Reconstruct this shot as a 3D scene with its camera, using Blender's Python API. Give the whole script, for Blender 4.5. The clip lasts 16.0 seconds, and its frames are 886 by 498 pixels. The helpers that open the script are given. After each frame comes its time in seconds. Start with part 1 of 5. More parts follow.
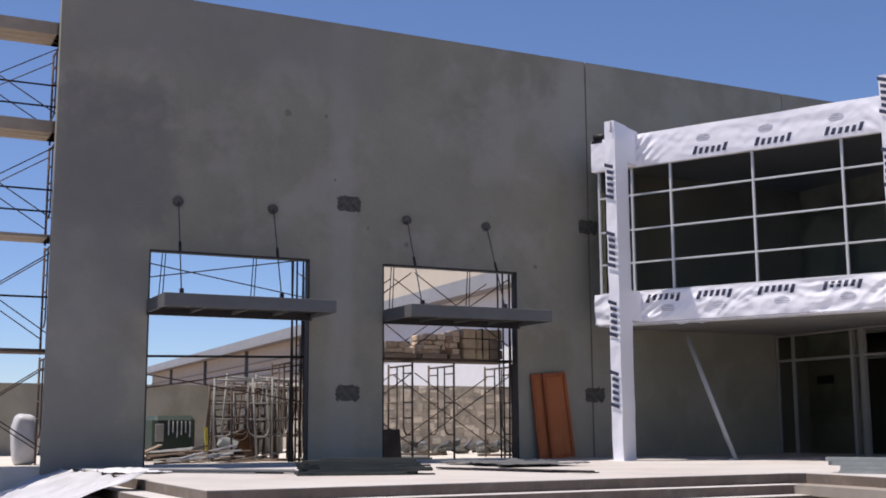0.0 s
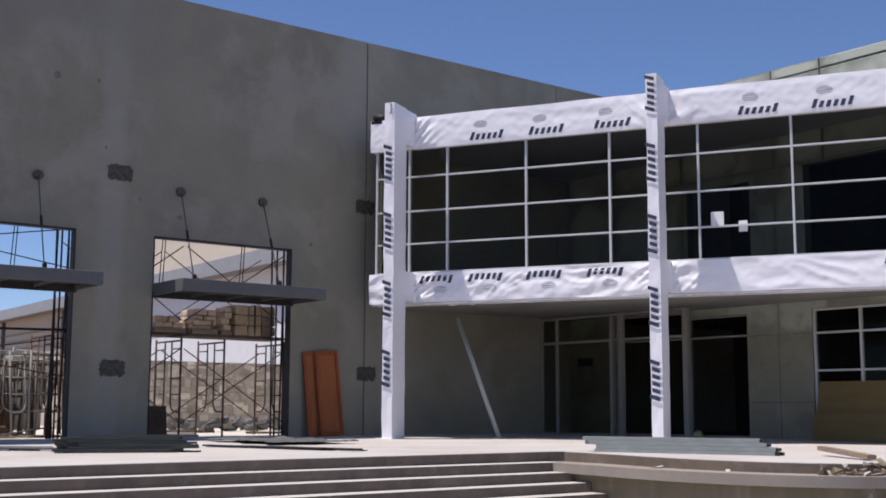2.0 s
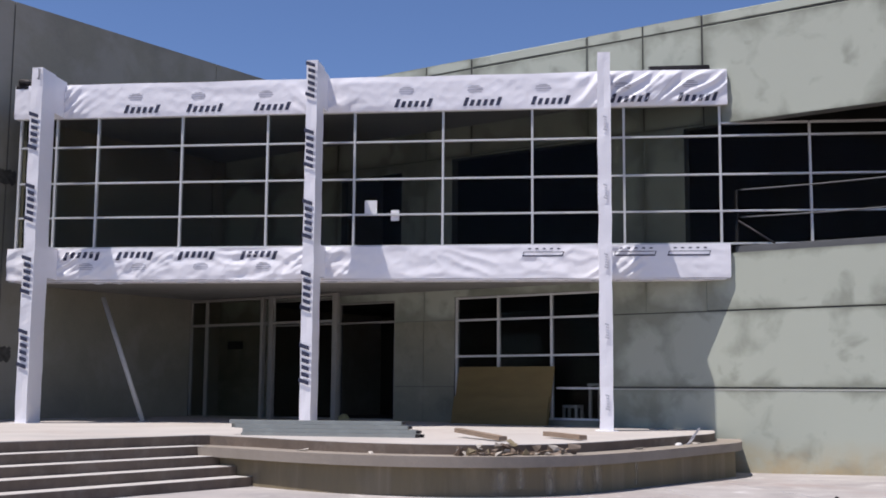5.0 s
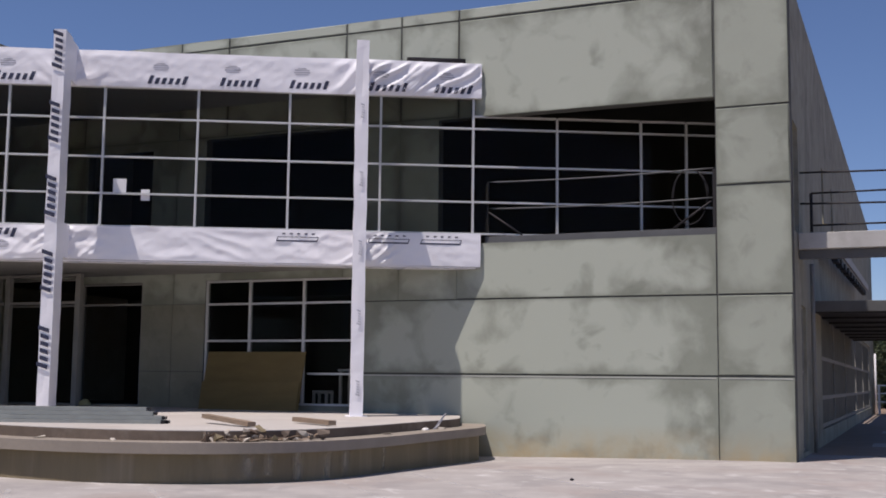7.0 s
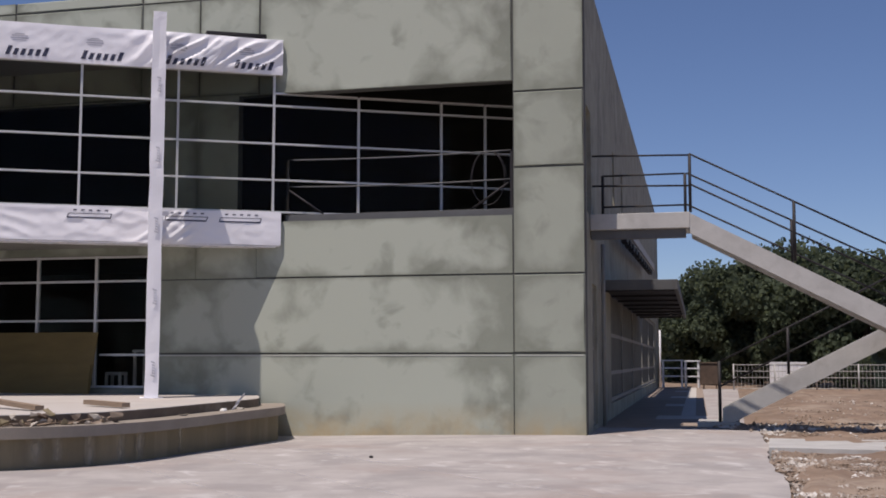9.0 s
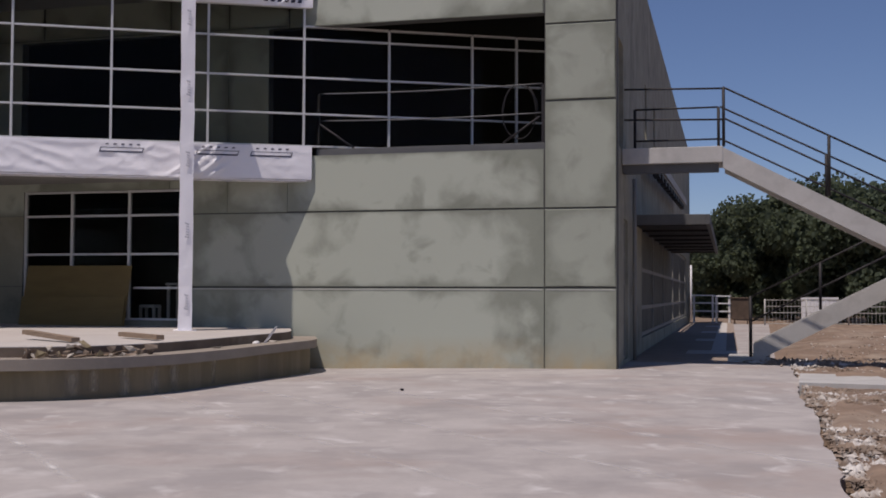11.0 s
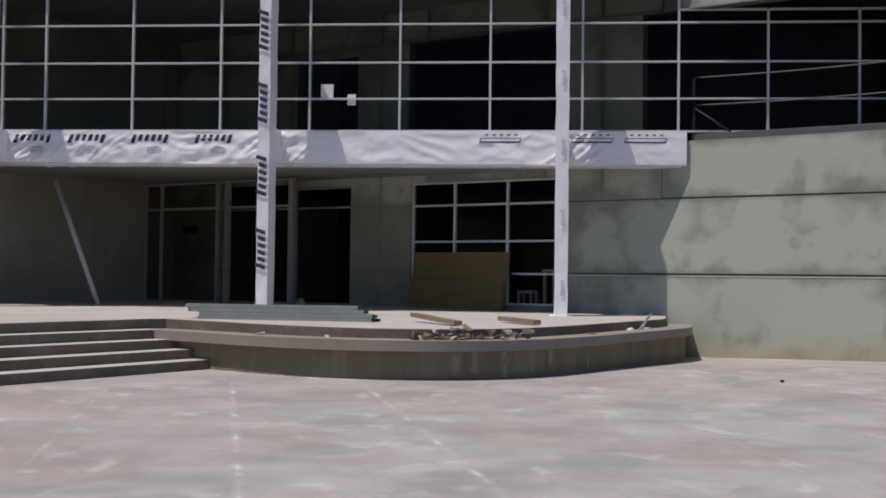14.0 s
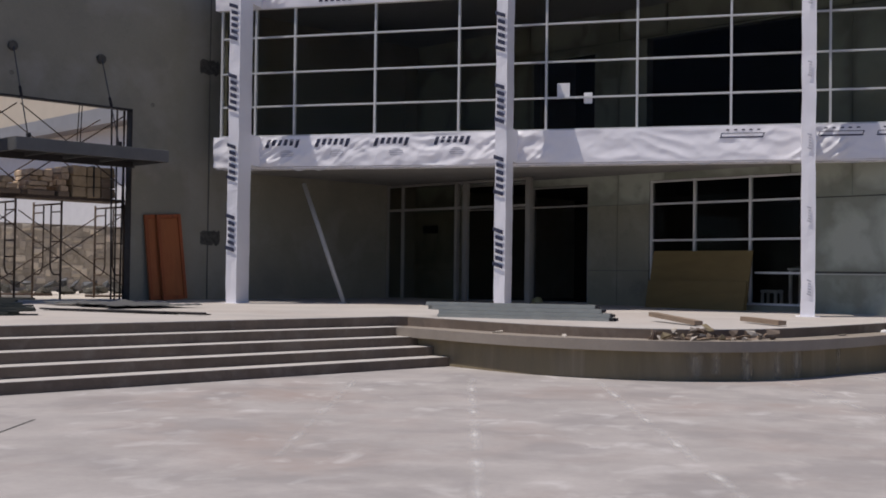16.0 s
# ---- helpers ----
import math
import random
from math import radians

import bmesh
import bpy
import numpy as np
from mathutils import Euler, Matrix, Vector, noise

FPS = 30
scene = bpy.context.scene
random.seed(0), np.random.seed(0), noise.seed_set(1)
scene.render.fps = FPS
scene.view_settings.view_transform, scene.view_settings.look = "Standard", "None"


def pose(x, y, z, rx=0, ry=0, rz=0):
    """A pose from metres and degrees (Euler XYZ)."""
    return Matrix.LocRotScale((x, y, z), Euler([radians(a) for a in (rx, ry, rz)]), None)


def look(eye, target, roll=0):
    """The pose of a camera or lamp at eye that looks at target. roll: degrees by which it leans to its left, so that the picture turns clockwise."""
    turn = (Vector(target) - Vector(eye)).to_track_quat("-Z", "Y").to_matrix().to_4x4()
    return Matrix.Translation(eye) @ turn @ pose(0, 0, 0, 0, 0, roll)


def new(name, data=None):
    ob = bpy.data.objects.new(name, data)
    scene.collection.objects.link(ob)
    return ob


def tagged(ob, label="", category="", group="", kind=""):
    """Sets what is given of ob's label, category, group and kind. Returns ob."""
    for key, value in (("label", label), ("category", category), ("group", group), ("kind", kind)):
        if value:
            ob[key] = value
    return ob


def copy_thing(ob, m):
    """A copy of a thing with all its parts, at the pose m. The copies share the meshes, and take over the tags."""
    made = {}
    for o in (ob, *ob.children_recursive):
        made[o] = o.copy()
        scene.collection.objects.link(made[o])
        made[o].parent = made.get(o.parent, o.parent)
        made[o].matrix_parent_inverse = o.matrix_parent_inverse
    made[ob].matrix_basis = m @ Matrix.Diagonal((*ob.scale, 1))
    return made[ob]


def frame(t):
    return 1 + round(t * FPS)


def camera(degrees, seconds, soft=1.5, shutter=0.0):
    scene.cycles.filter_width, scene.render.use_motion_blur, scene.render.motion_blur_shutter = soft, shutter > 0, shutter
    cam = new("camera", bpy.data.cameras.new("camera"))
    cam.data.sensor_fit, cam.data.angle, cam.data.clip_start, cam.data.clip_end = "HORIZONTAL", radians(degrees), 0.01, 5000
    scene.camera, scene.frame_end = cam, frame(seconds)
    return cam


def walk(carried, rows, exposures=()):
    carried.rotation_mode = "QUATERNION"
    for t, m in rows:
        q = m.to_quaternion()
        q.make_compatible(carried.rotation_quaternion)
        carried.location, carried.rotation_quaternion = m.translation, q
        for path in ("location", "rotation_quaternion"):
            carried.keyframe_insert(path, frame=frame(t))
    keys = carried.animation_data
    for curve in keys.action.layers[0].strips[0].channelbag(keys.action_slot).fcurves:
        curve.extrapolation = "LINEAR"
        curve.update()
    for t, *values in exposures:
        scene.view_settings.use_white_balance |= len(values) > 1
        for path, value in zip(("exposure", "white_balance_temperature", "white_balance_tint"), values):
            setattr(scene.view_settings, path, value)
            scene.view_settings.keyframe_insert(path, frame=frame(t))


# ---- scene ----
cam = camera(41.15, 16.0, soft=1.8)
PATH = [
    (0, (0.000, 0.000, 1.600), (-5.630, 8.124, 3.116), -0.33),
    (0.5, (0.000, 0.000, 1.600), (-5.319, 8.336, 3.086), -0.35),
    (1, (0.000, 0.000, 1.600), (-4.870, 8.620, 3.009), -0.21),
    (1.5, (0.000, 0.000, 1.600), (-4.441, 8.856, 2.964), 0.01),
    (2, (0.000, 0.000, 1.600), (-3.996, 9.069, 2.934), 0.21),
    (2.5, (0.000, 0.000, 1.600), (-3.611, 9.239, 2.864), 0.54),
    (3, (0.000, 0.000, 1.600), (-3.137, 9.412, 2.855), 0.58),
    (3.5, (0.000, 0.000, 1.600), (-2.584, 9.576, 2.876), 0.61),
    (6, (0.000, 0.000, 1.600), (-0.352, 9.925, 2.775), 0.42),
    (6.5, (0.000, 0.000, 1.600), (0.177, 9.931, 2.762), 0.55),
    (7, (0.000, 0.000, 1.600), (0.864, 9.900, 2.712), 0.65),
    (7.5, (0.000, 0.000, 1.600), (1.337, 9.846, 2.727), 0.26),
    (8, (0.000, 0.000, 1.600), (1.707, 9.791, 2.709), 0.03),
    (8.5, (0.000, 0.000, 1.600), (2.130, 9.710, 2.689), -0.04),
    (8.7, (0.000, 0.000, 1.600), (2.297, 9.677, 2.637), -0.02),
    (9.75, (0.000, 0.000, 1.600), (2.815, 9.566, 2.350), 0.10),
    (10.8, (0.000, 0.000, 1.600), (2.467, 9.680, 2.062), 0.20),
    (11, (0.000, 0.000, 1.600), (2.283, 9.728, 1.989), 0.22),
    (11.5, (0.000, 0.000, 1.600), (1.758, 9.839, 1.923), 0.32),
    (12, (0.000, 0.000, 1.600), (1.253, 9.917, 1.894), 0.71),
    (12.5, (0.000, 0.000, 1.600), (0.649, 9.973, 1.940), 0.62),
    (13, (0.000, 0.000, 1.600), (0.096, 9.995, 1.909), 0.56),
    (13.5, (0.000, 0.000, 1.600), (-0.481, 9.984, 1.903), 0.76),
    (14, (0.000, 0.000, 1.600), (-0.840, 9.961, 1.852), 0.69),
    (14.5, (0.000, 0.000, 1.600), (-1.470, 9.888, 1.855), 0.77),
    (15, (0.000, 0.000, 1.600), (-2.021, 9.791, 1.842), 0.70),
    (15.5, (0.000, 0.000, 1.600), (-2.421, 9.699, 1.857), 0.93),
    (16, (0.000, 0.000, 1.600), (-2.804, 9.596, 1.818), 0.73),
]
walk(cam, [(t, look(eye, target, roll)) for t, eye, target, roll in PATH],
     exposures=[(0, 0.5, 6550, 14), (2, 0.4, 6420, 14), (3.5, 0.41, 6320, 14), (6, 0.24, 6500, 15), (7, 0.08, 6650, 16), (8.5, 0.06, 6800, 16), (11, -0.28, 6800, 18), (13.5, -0.23, 6600, 11), (16, -0.18, 6650, 13)])

# ---- light ----
SUN_UP = 69
SUN_TO = Vector((-0.824 * math.cos(radians(SUN_UP)), -0.566 * math.cos(radians(SUN_UP)), math.sin(radians(SUN_UP)))).normalized()
world = bpy.data.worlds.new("sky")
scene.world = world
world.use_nodes = True
wn = world.node_tree
wn.nodes.clear()
sky_node = wn.nodes.new("ShaderNodeTexSky")
sky_node.sky_type = "NISHITA"
sky_node.sun_disc = False
sky_node.sun_elevation = radians(SUN_UP)
sky_node.sun_rotation = math.atan2(SUN_TO.x, SUN_TO.y)
sky_node.altitude = 1600
sky_node.air_density = 1.0
sky_node.dust_density = 0.2
sky_node.ozone_density = 4.0
w_back = wn.nodes.new("ShaderNodeBackground")
w_back.inputs["Strength"].default_value = 0.092
w_out = wn.nodes.new("ShaderNodeOutputWorld")
w_tint = wn.nodes.new("ShaderNodeMix")
w_tint.data_type, w_tint.blend_type = "RGBA", "MULTIPLY"
w_tint.inputs[0].default_value = 1.0
w_tint.inputs[7].default_value = (0.81, 0.84, 0.96, 1)
wn.links.new(sky_node.outputs["Color"], w_tint.inputs[6])
wn.links.new(w_tint.outputs[2], w_back.inputs["Color"])
wn.links.new(w_back.outputs["Background"], w_out.inputs["Surface"])
sun_lamp = bpy.data.lights.new("sun", "SUN")
sun_lamp.energy = 4.2
sun_lamp.angle = radians(0.6)
sun_lamp.color = (1.0, 0.95, 0.88)
sun_ob = new("sun", sun_lamp)
sun_ob.matrix_world = look(SUN_TO * 60, (0, 0, 0))
scene.view_settings.exposure = 0.0

# ---- materials ----
MATS = {}


def material(name, base, rough=0.8, metal=0.0, vary=0.12, scale=1.2, fine=30.0, bump=0.15, stain=None, stain_scale=0.4,
             stain_amount=0.5, stretch=(1, 1, 1), island=0.0, spec=0.3, streak=None, patch=None, rust=None, wash=None, zones=()):
    """A worn surface: colour varied at two scales, stains of a second colour, fine relief."""
    m = bpy.data.materials.new(name)
    m.use_nodes = True
    nt = m.node_tree
    nodes, link = nt.nodes, nt.links.new
    bsdf = nodes["Principled BSDF"]
    bsdf.inputs["Metallic"].default_value = metal
    bsdf.inputs["Specular IOR Level"].default_value = spec
    coord = nodes.new("ShaderNodeTexCoord")
    mapping = nodes.new("ShaderNodeMapping")
    mapping.inputs["Scale"].default_value = stretch
    link(coord.outputs["Object"], mapping.inputs["Vector"])

    def cloud(size, detail=6.0, rough_=0.6, warp=0.0):
        n = nodes.new("ShaderNodeTexNoise")
        n.inputs["Scale"].default_value = size
        n.inputs["Detail"].default_value = detail
        n.inputs["Roughness"].default_value = rough_
        n.inputs["Distortion"].default_value = warp
        link(mapping.outputs["Vector"], n.inputs["Vector"])
        return n

    def mix(kind, a, b, fac):
        n = nodes.new("ShaderNodeMix")
        n.data_type, n.blend_type = "RGBA", kind
        for sock, v in ((n.inputs[0], fac), (n.inputs[6], a), (n.inputs[7], b)):
            if isinstance(v, (int, float)):
                sock.default_value = v
            elif isinstance(v, tuple):
                sock.default_value = (*v, 1)
            else:
                link(v, sock)
        return n.outputs[2]

    def ramp(value, lo, hi, a=0.0, b=1.0):
        n = nodes.new("ShaderNodeMapRange")
        n.inputs[1].default_value, n.inputs[2].default_value = lo, hi
        n.inputs[3].default_value, n.inputs[4].default_value = a, b
        link(value, n.inputs[0])
        return n.outputs[0]

    big, small = cloud(scale, 6, 0.62, 0.15), cloud(fine, 3)
    dark = tuple(c * (1 - vary) for c in base)
    light = tuple(min(c * (1 + vary), 1) for c in base)
    colour = mix("MIX", dark, light, ramp(big.outputs["Fac"], 0.3, 0.7))
    colour = mix("MULTIPLY", colour, ramp(small.outputs["Fac"], 0.25, 0.75, 1 - vary * 0.8, 1.0), 1.0)
    if stain:
        spot = cloud(stain_scale, 7, 0.62, 0.25)
        colour = mix("MIX", colour, stain, ramp(spot.outputs["Fac"], 0.5, 0.72, 0, stain_amount))
    if patch:
        blot = cloud(patch[1], 6, 0.6, 0.2)
        colour = mix("MIX", colour, patch[0], ramp(blot.outputs["Fac"], 0.5, 0.62, 0, patch[2]))
    if streak:
        turn = nodes.new("ShaderNodeMapping")
        turn.inputs["Rotation"].default_value = (0, 0, streak[1])
        turn.inputs["Scale"].default_value = streak[2]
        link(coord.outputs["Object"], turn.inputs["Vector"])
        lines_ = nodes.new("ShaderNodeTexNoise")
        lines_.inputs["Scale"].default_value = 1.0
        lines_.inputs["Detail"].default_value = 5.0
        lines_.inputs["Distortion"].default_value = 0.5
        link(turn.outputs["Vector"], lines_.inputs["Vector"])
        cluster = cloud(0.45, 4, 0.55, 0.3)
        amount_ = nodes.new("ShaderNodeMath")
        amount_.operation = "MULTIPLY"
        link(ramp(lines_.outputs["Fac"], streak[4] if len(streak) > 4 else 0.5, 0.78, 0, streak[3]), amount_.inputs[0])
        link(ramp(cluster.outputs["Fac"], 0.38, 0.64, 0.25, 1.25), amount_.inputs[1])
        colour = mix("MIX", colour, streak[0], amount_.outputs[0])
    def calc(kind, a, b=0.0):
        n = nodes.new("ShaderNodeMath")
        n.operation = kind
        for sock, v in ((n.inputs[0], a), (n.inputs[1], b)):
            if isinstance(v, (int, float)):
                sock.default_value = v
            else:
                link(v, sock)
        return n.outputs[0]

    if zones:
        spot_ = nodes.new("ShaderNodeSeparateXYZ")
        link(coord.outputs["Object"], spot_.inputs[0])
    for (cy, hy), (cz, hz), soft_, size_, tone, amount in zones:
        # areas of another tone with ragged borders: skimmed repairs and broader darker zones
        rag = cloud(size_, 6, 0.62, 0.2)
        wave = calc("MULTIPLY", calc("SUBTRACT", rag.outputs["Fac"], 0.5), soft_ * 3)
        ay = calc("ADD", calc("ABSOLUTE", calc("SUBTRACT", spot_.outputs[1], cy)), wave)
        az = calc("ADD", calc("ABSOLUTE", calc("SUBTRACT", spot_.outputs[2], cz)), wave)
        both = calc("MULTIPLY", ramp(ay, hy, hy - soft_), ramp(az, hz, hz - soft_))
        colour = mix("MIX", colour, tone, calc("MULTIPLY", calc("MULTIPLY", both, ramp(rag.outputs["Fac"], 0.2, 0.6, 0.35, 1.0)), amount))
    if wash:
        gen_ = nodes.new("ShaderNodeSeparateXYZ")
        link(coord.outputs["Generated"], gen_.inputs[0])

        gx = calc("MULTIPLY", gen_.outputs[0], calc("SUBTRACT", 1.0, gen_.outputs[0]))
        gz = calc("MULTIPLY", gen_.outputs[2], calc("SUBTRACT", 1.0, gen_.outputs[2]))
        mid = calc("POWER", calc("MULTIPLY", calc("MULTIPLY", gx, gz), 16.0), 0.3)
        ragged_ = cloud(0.95, 4, 0.52, 0.3)
        skim = calc("ADD", mid, calc("MULTIPLY", calc("SUBTRACT", ragged_.outputs["Fac"], 0.5), 1.7))
        colour = mix("MIX", colour, wash[0], ramp(skim, 0.4, 0.8, 0, wash[1]))
        damp = cloud(1.25, 3.5, 0.5, 0.4)
        colour = mix("MIX", colour, wash[2], ramp(damp.outputs["Fac"], 0.58, 0.72, 0, 0.6))
    if rust:
        part_z = nodes.new("ShaderNodeSeparateXYZ")
        link(coord.outputs["Object"], part_z.inputs[0])
        bleed = cloud(1.1, 5, 0.6, 0.3)
        wet = nodes.new("ShaderNodeMath")
        wet.operation = "MULTIPLY"
        link(ramp(part_z.outputs[2], rust[1], 0.0), wet.inputs[0])
        link(ramp(bleed.outputs["Fac"], 0.32, 0.6, 0, rust[2]), wet.inputs[1])
        colour = mix("MIX", colour, rust[0], wet.outputs[0])
    if island:
        info = nodes.new("ShaderNodeObjectInfo")
        colour = mix("MULTIPLY", colour, ramp(info.outputs["Random"], 0, 1, 1 - island, 1 + island * 0.3), 1.0)
    link(colour, bsdf.inputs["Base Color"])
    link(ramp(small.outputs["Fac"], 0.3, 0.7, max(rough - 0.08, 0.02), min(rough + 0.08, 1)), bsdf.inputs["Roughness"])
    if bump:
        b = nodes.new("ShaderNodeBump")
        b.inputs["Strength"].default_value = bump
        b.inputs["Distance"].default_value = 0.02
        link(small.outputs["Fac"], b.inputs["Height"])
        link(b.outputs["Normal"], bsdf.inputs["Normal"])
    MATS[name] = m
    return m


def glass(name, tint, rough=0.02):
    """Tinted glazing that shows what stands behind it and mirrors the yard."""
    m = bpy.data.materials.new(name)
    m.use_nodes = True
    nt = m.node_tree
    nt.nodes.clear()
    out = nt.nodes.new("ShaderNodeOutputMaterial")
    mixer = nt.nodes.new("ShaderNodeMixShader")
    see = nt.nodes.new("ShaderNodeBsdfTransparent")
    see.inputs["Color"].default_value = (*tint, 1)
    shine = nt.nodes.new("ShaderNodeBsdfGlossy")
    shine.inputs["Roughness"].default_value = rough
    shine.inputs["Color"].default_value = (0.9, 0.95, 1, 1)
    fres = nt.nodes.new("ShaderNodeFresnel")
    fres.inputs["IOR"].default_value = 1.12
    nt.links.new(fres.outputs[0], mixer.inputs[0])
    nt.links.new(see.outputs[0], mixer.inputs[1])
    nt.links.new(shine.outputs[0], mixer.inputs[2])
    nt.links.new(mixer.outputs[0], out.inputs[0])
    MATS[name] = m
    return m


# zones: rough skim patch, darker left pier, two pale strips, darker wall top
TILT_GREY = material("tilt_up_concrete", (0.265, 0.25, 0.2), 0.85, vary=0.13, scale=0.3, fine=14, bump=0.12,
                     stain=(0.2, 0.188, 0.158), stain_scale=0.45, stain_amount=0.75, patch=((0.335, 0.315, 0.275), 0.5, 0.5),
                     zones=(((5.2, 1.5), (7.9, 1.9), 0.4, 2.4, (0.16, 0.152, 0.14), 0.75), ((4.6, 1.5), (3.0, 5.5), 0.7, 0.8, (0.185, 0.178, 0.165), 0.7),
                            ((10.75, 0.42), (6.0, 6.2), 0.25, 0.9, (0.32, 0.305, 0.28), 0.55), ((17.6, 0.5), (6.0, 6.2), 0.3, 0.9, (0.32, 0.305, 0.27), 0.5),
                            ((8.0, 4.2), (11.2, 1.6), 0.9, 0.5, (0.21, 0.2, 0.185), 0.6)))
PATCH_GREY = material("rough_patch", (0.095, 0.091, 0.08), 0.95, vary=0.35, scale=9, fine=40, bump=0.6)


def panel_concrete(name, skim):
    return material(name, (0.262, 0.28, 0.23), 0.85, vary=0.1, scale=0.7, fine=22, bump=0.12, stain=(0.2, 0.208, 0.175), stain_scale=0.75,
                    stain_amount=0.6, island=0.06, rust=((0.42, 0.335, 0.2), 0.7, 0.85), wash=((0.425, 0.452, 0.385), skim, (0.185, 0.198, 0.16)))


PANEL_GREY = panel_concrete("panel_concrete", 0.95)
PANEL_BARE = panel_concrete("bare_panel_concrete", 0.55)
# Unpatterned panel concrete; its low tone carries the shade under the soffit.
PANEL_SHADED = material("shaded_panel_concrete", (0.24, 0.232, 0.178), 0.85, vary=0.12, scale=0.6, fine=22, bump=0.12,
                       stain=(0.12, 0.115, 0.088), stain_scale=0.7, stain_amount=0.8, patch=((0.3, 0.292, 0.235), 1.3, 0.45))
LINE_PALE = material("joint_lip", (0.5, 0.5, 0.46), 0.85, vary=0.1, scale=2, fine=30)
JOINT_DARK = material("joint_sealant", (0.09, 0.09, 0.085), 0.9, vary=0.1, fine=30)
SLAB_PALE = material("plaza_concrete", (0.395, 0.365, 0.35), 0.8, vary=0.15, scale=0.9, fine=18, bump=0.06,
                     stain=(0.3, 0.232, 0.205), stain_scale=0.25, stain_amount=0.85,
                     streak=((0.62, 0.6, 0.59), 0.26, (2.0, 1.4, 1), 0.8, 0.57), patch=((0.275, 0.255, 0.25), 0.75, 0.65))
# Platform top: dust, plus a paler tone that stands for direct sun.
LIT_DUSTY_TOP = material("lit_dusty_platform", (0.46, 0.428, 0.4), 0.85, vary=0.1, scale=0.5, fine=18, bump=0.06,
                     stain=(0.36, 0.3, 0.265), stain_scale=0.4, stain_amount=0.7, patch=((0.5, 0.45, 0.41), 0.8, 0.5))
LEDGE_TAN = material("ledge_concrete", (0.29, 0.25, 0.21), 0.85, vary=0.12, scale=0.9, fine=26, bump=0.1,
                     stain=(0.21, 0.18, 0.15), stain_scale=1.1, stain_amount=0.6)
# Risers and slab sides: the concrete is darkened for their shade.
STEP_TAN = material("shaded_step_concrete", (0.17, 0.132, 0.105), 0.85, vary=0.2, scale=1.6, fine=26, bump=0.15,
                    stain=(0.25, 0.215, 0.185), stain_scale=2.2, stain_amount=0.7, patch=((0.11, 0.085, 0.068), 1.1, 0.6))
# Tread tops: dust, plus sunlight put into the colour.
TREAD_PALE = material("lit_dusty_tread", (0.5, 0.47, 0.44), 0.85, vary=0.1, scale=1.5, fine=26, bump=0.08)
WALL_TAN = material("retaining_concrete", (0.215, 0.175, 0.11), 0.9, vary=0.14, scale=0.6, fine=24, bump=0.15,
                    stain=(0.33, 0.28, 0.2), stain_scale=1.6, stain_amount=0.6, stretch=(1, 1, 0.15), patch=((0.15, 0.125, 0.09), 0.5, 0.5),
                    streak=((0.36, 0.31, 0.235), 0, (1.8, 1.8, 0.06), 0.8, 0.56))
WRAP = material("house_wrap", (0.84, 0.83, 0.87), 0.45, vary=0.03, scale=1.5, fine=60, bump=0.05, spec=0.4)
INK = material("print_ink", (0.045, 0.05, 0.09), 0.6, vary=0.2, scale=8, fine=50, bump=0)
INK_PALE = material("pale_ink", (0.5, 0.5, 0.56), 0.6, vary=0.2, scale=8, fine=50, bump=0)
ALU = material("mullion_aluminium", (0.58, 0.585, 0.58), 0.4, metal=0.15, vary=0.06, scale=3, fine=60, bump=0.02)
ALU_DULL = material("dull_frame", (0.27, 0.26, 0.24), 0.6, vary=0.08, scale=3, fine=60, bump=0.02)
GLAZE = glass("tinted_glass", (0.75, 0.75, 0.72))
STEEL_GREY = material("primed_steel", (0.12, 0.122, 0.125), 0.6, metal=0.2, vary=0.12, scale=2, fine=30, bump=0.05)
STEEL_DARK = material("dark_steel", (0.035, 0.032, 0.034), 0.6, metal=0.3, vary=0.2, scale=4, fine=40, bump=0.05)
STEEL_TAN = material("tan_primer_steel", (0.34, 0.285, 0.23), 0.7, vary=0.12, scale=3, fine=40, bump=0.05)
STAIR_GREY = material("stair_paint", (0.46, 0.45, 0.43), 0.6, vary=0.1, scale=1.5, fine=30, bump=0.06, stain=(0.3, 0.28, 0.26),
                      stain_scale=2)
GALV = material("galvanised_duct", (0.3, 0.315, 0.3), 0.5, metal=0.15, vary=0.12, scale=3, fine=40, bump=0.03)
TIMBER = material("raw_timber", (0.27, 0.2, 0.145), 0.85, vary=0.2, scale=3, fine=30, bump=0.2, stretch=(1, 1, 6))
PLY = material("plywood", (0.178, 0.129, 0.051), 0.75, vary=0.14, scale=0.9, fine=24, bump=0.08, stretch=(1, 1, 4), stain=(0.15, 0.105, 0.045), stain_scale=0.8)
ORANGE_WOOD = material("red_stained_wood", (0.31, 0.085, 0.03), 0.55, vary=0.22, scale=1.5, fine=20, bump=0.05, stretch=(4, 4, 0.6),
                       stain=(0.15, 0.035, 0.015), stain_scale=0.8, stain_amount=0.8)
ORANGE_PANEL = material("orange_panel_wood", (0.37, 0.125, 0.045), 0.55, vary=0.25, scale=1.2, fine=20, bump=0.05, stretch=(4, 4, 0.6),
                        stain=(0.2, 0.05, 0.02), stain_scale=1.2, stain_amount=0.6)
CRATE_TAN = material("dusty_cardboard", (0.44, 0.33, 0.21), 0.85, vary=0.2, scale=3, fine=20, bump=0.1, stain=(0.16, 0.11, 0.07), stain_scale=2)
DIRT = material("red_dirt", (0.25, 0.18, 0.132), 0.95, vary=0.3, scale=0.6, fine=7, bump=1.0, stain=(0.37, 0.31, 0.25),
                stain_scale=0.35, stain_amount=0.8, patch=((0.17, 0.115, 0.085), 1.3, 0.55))
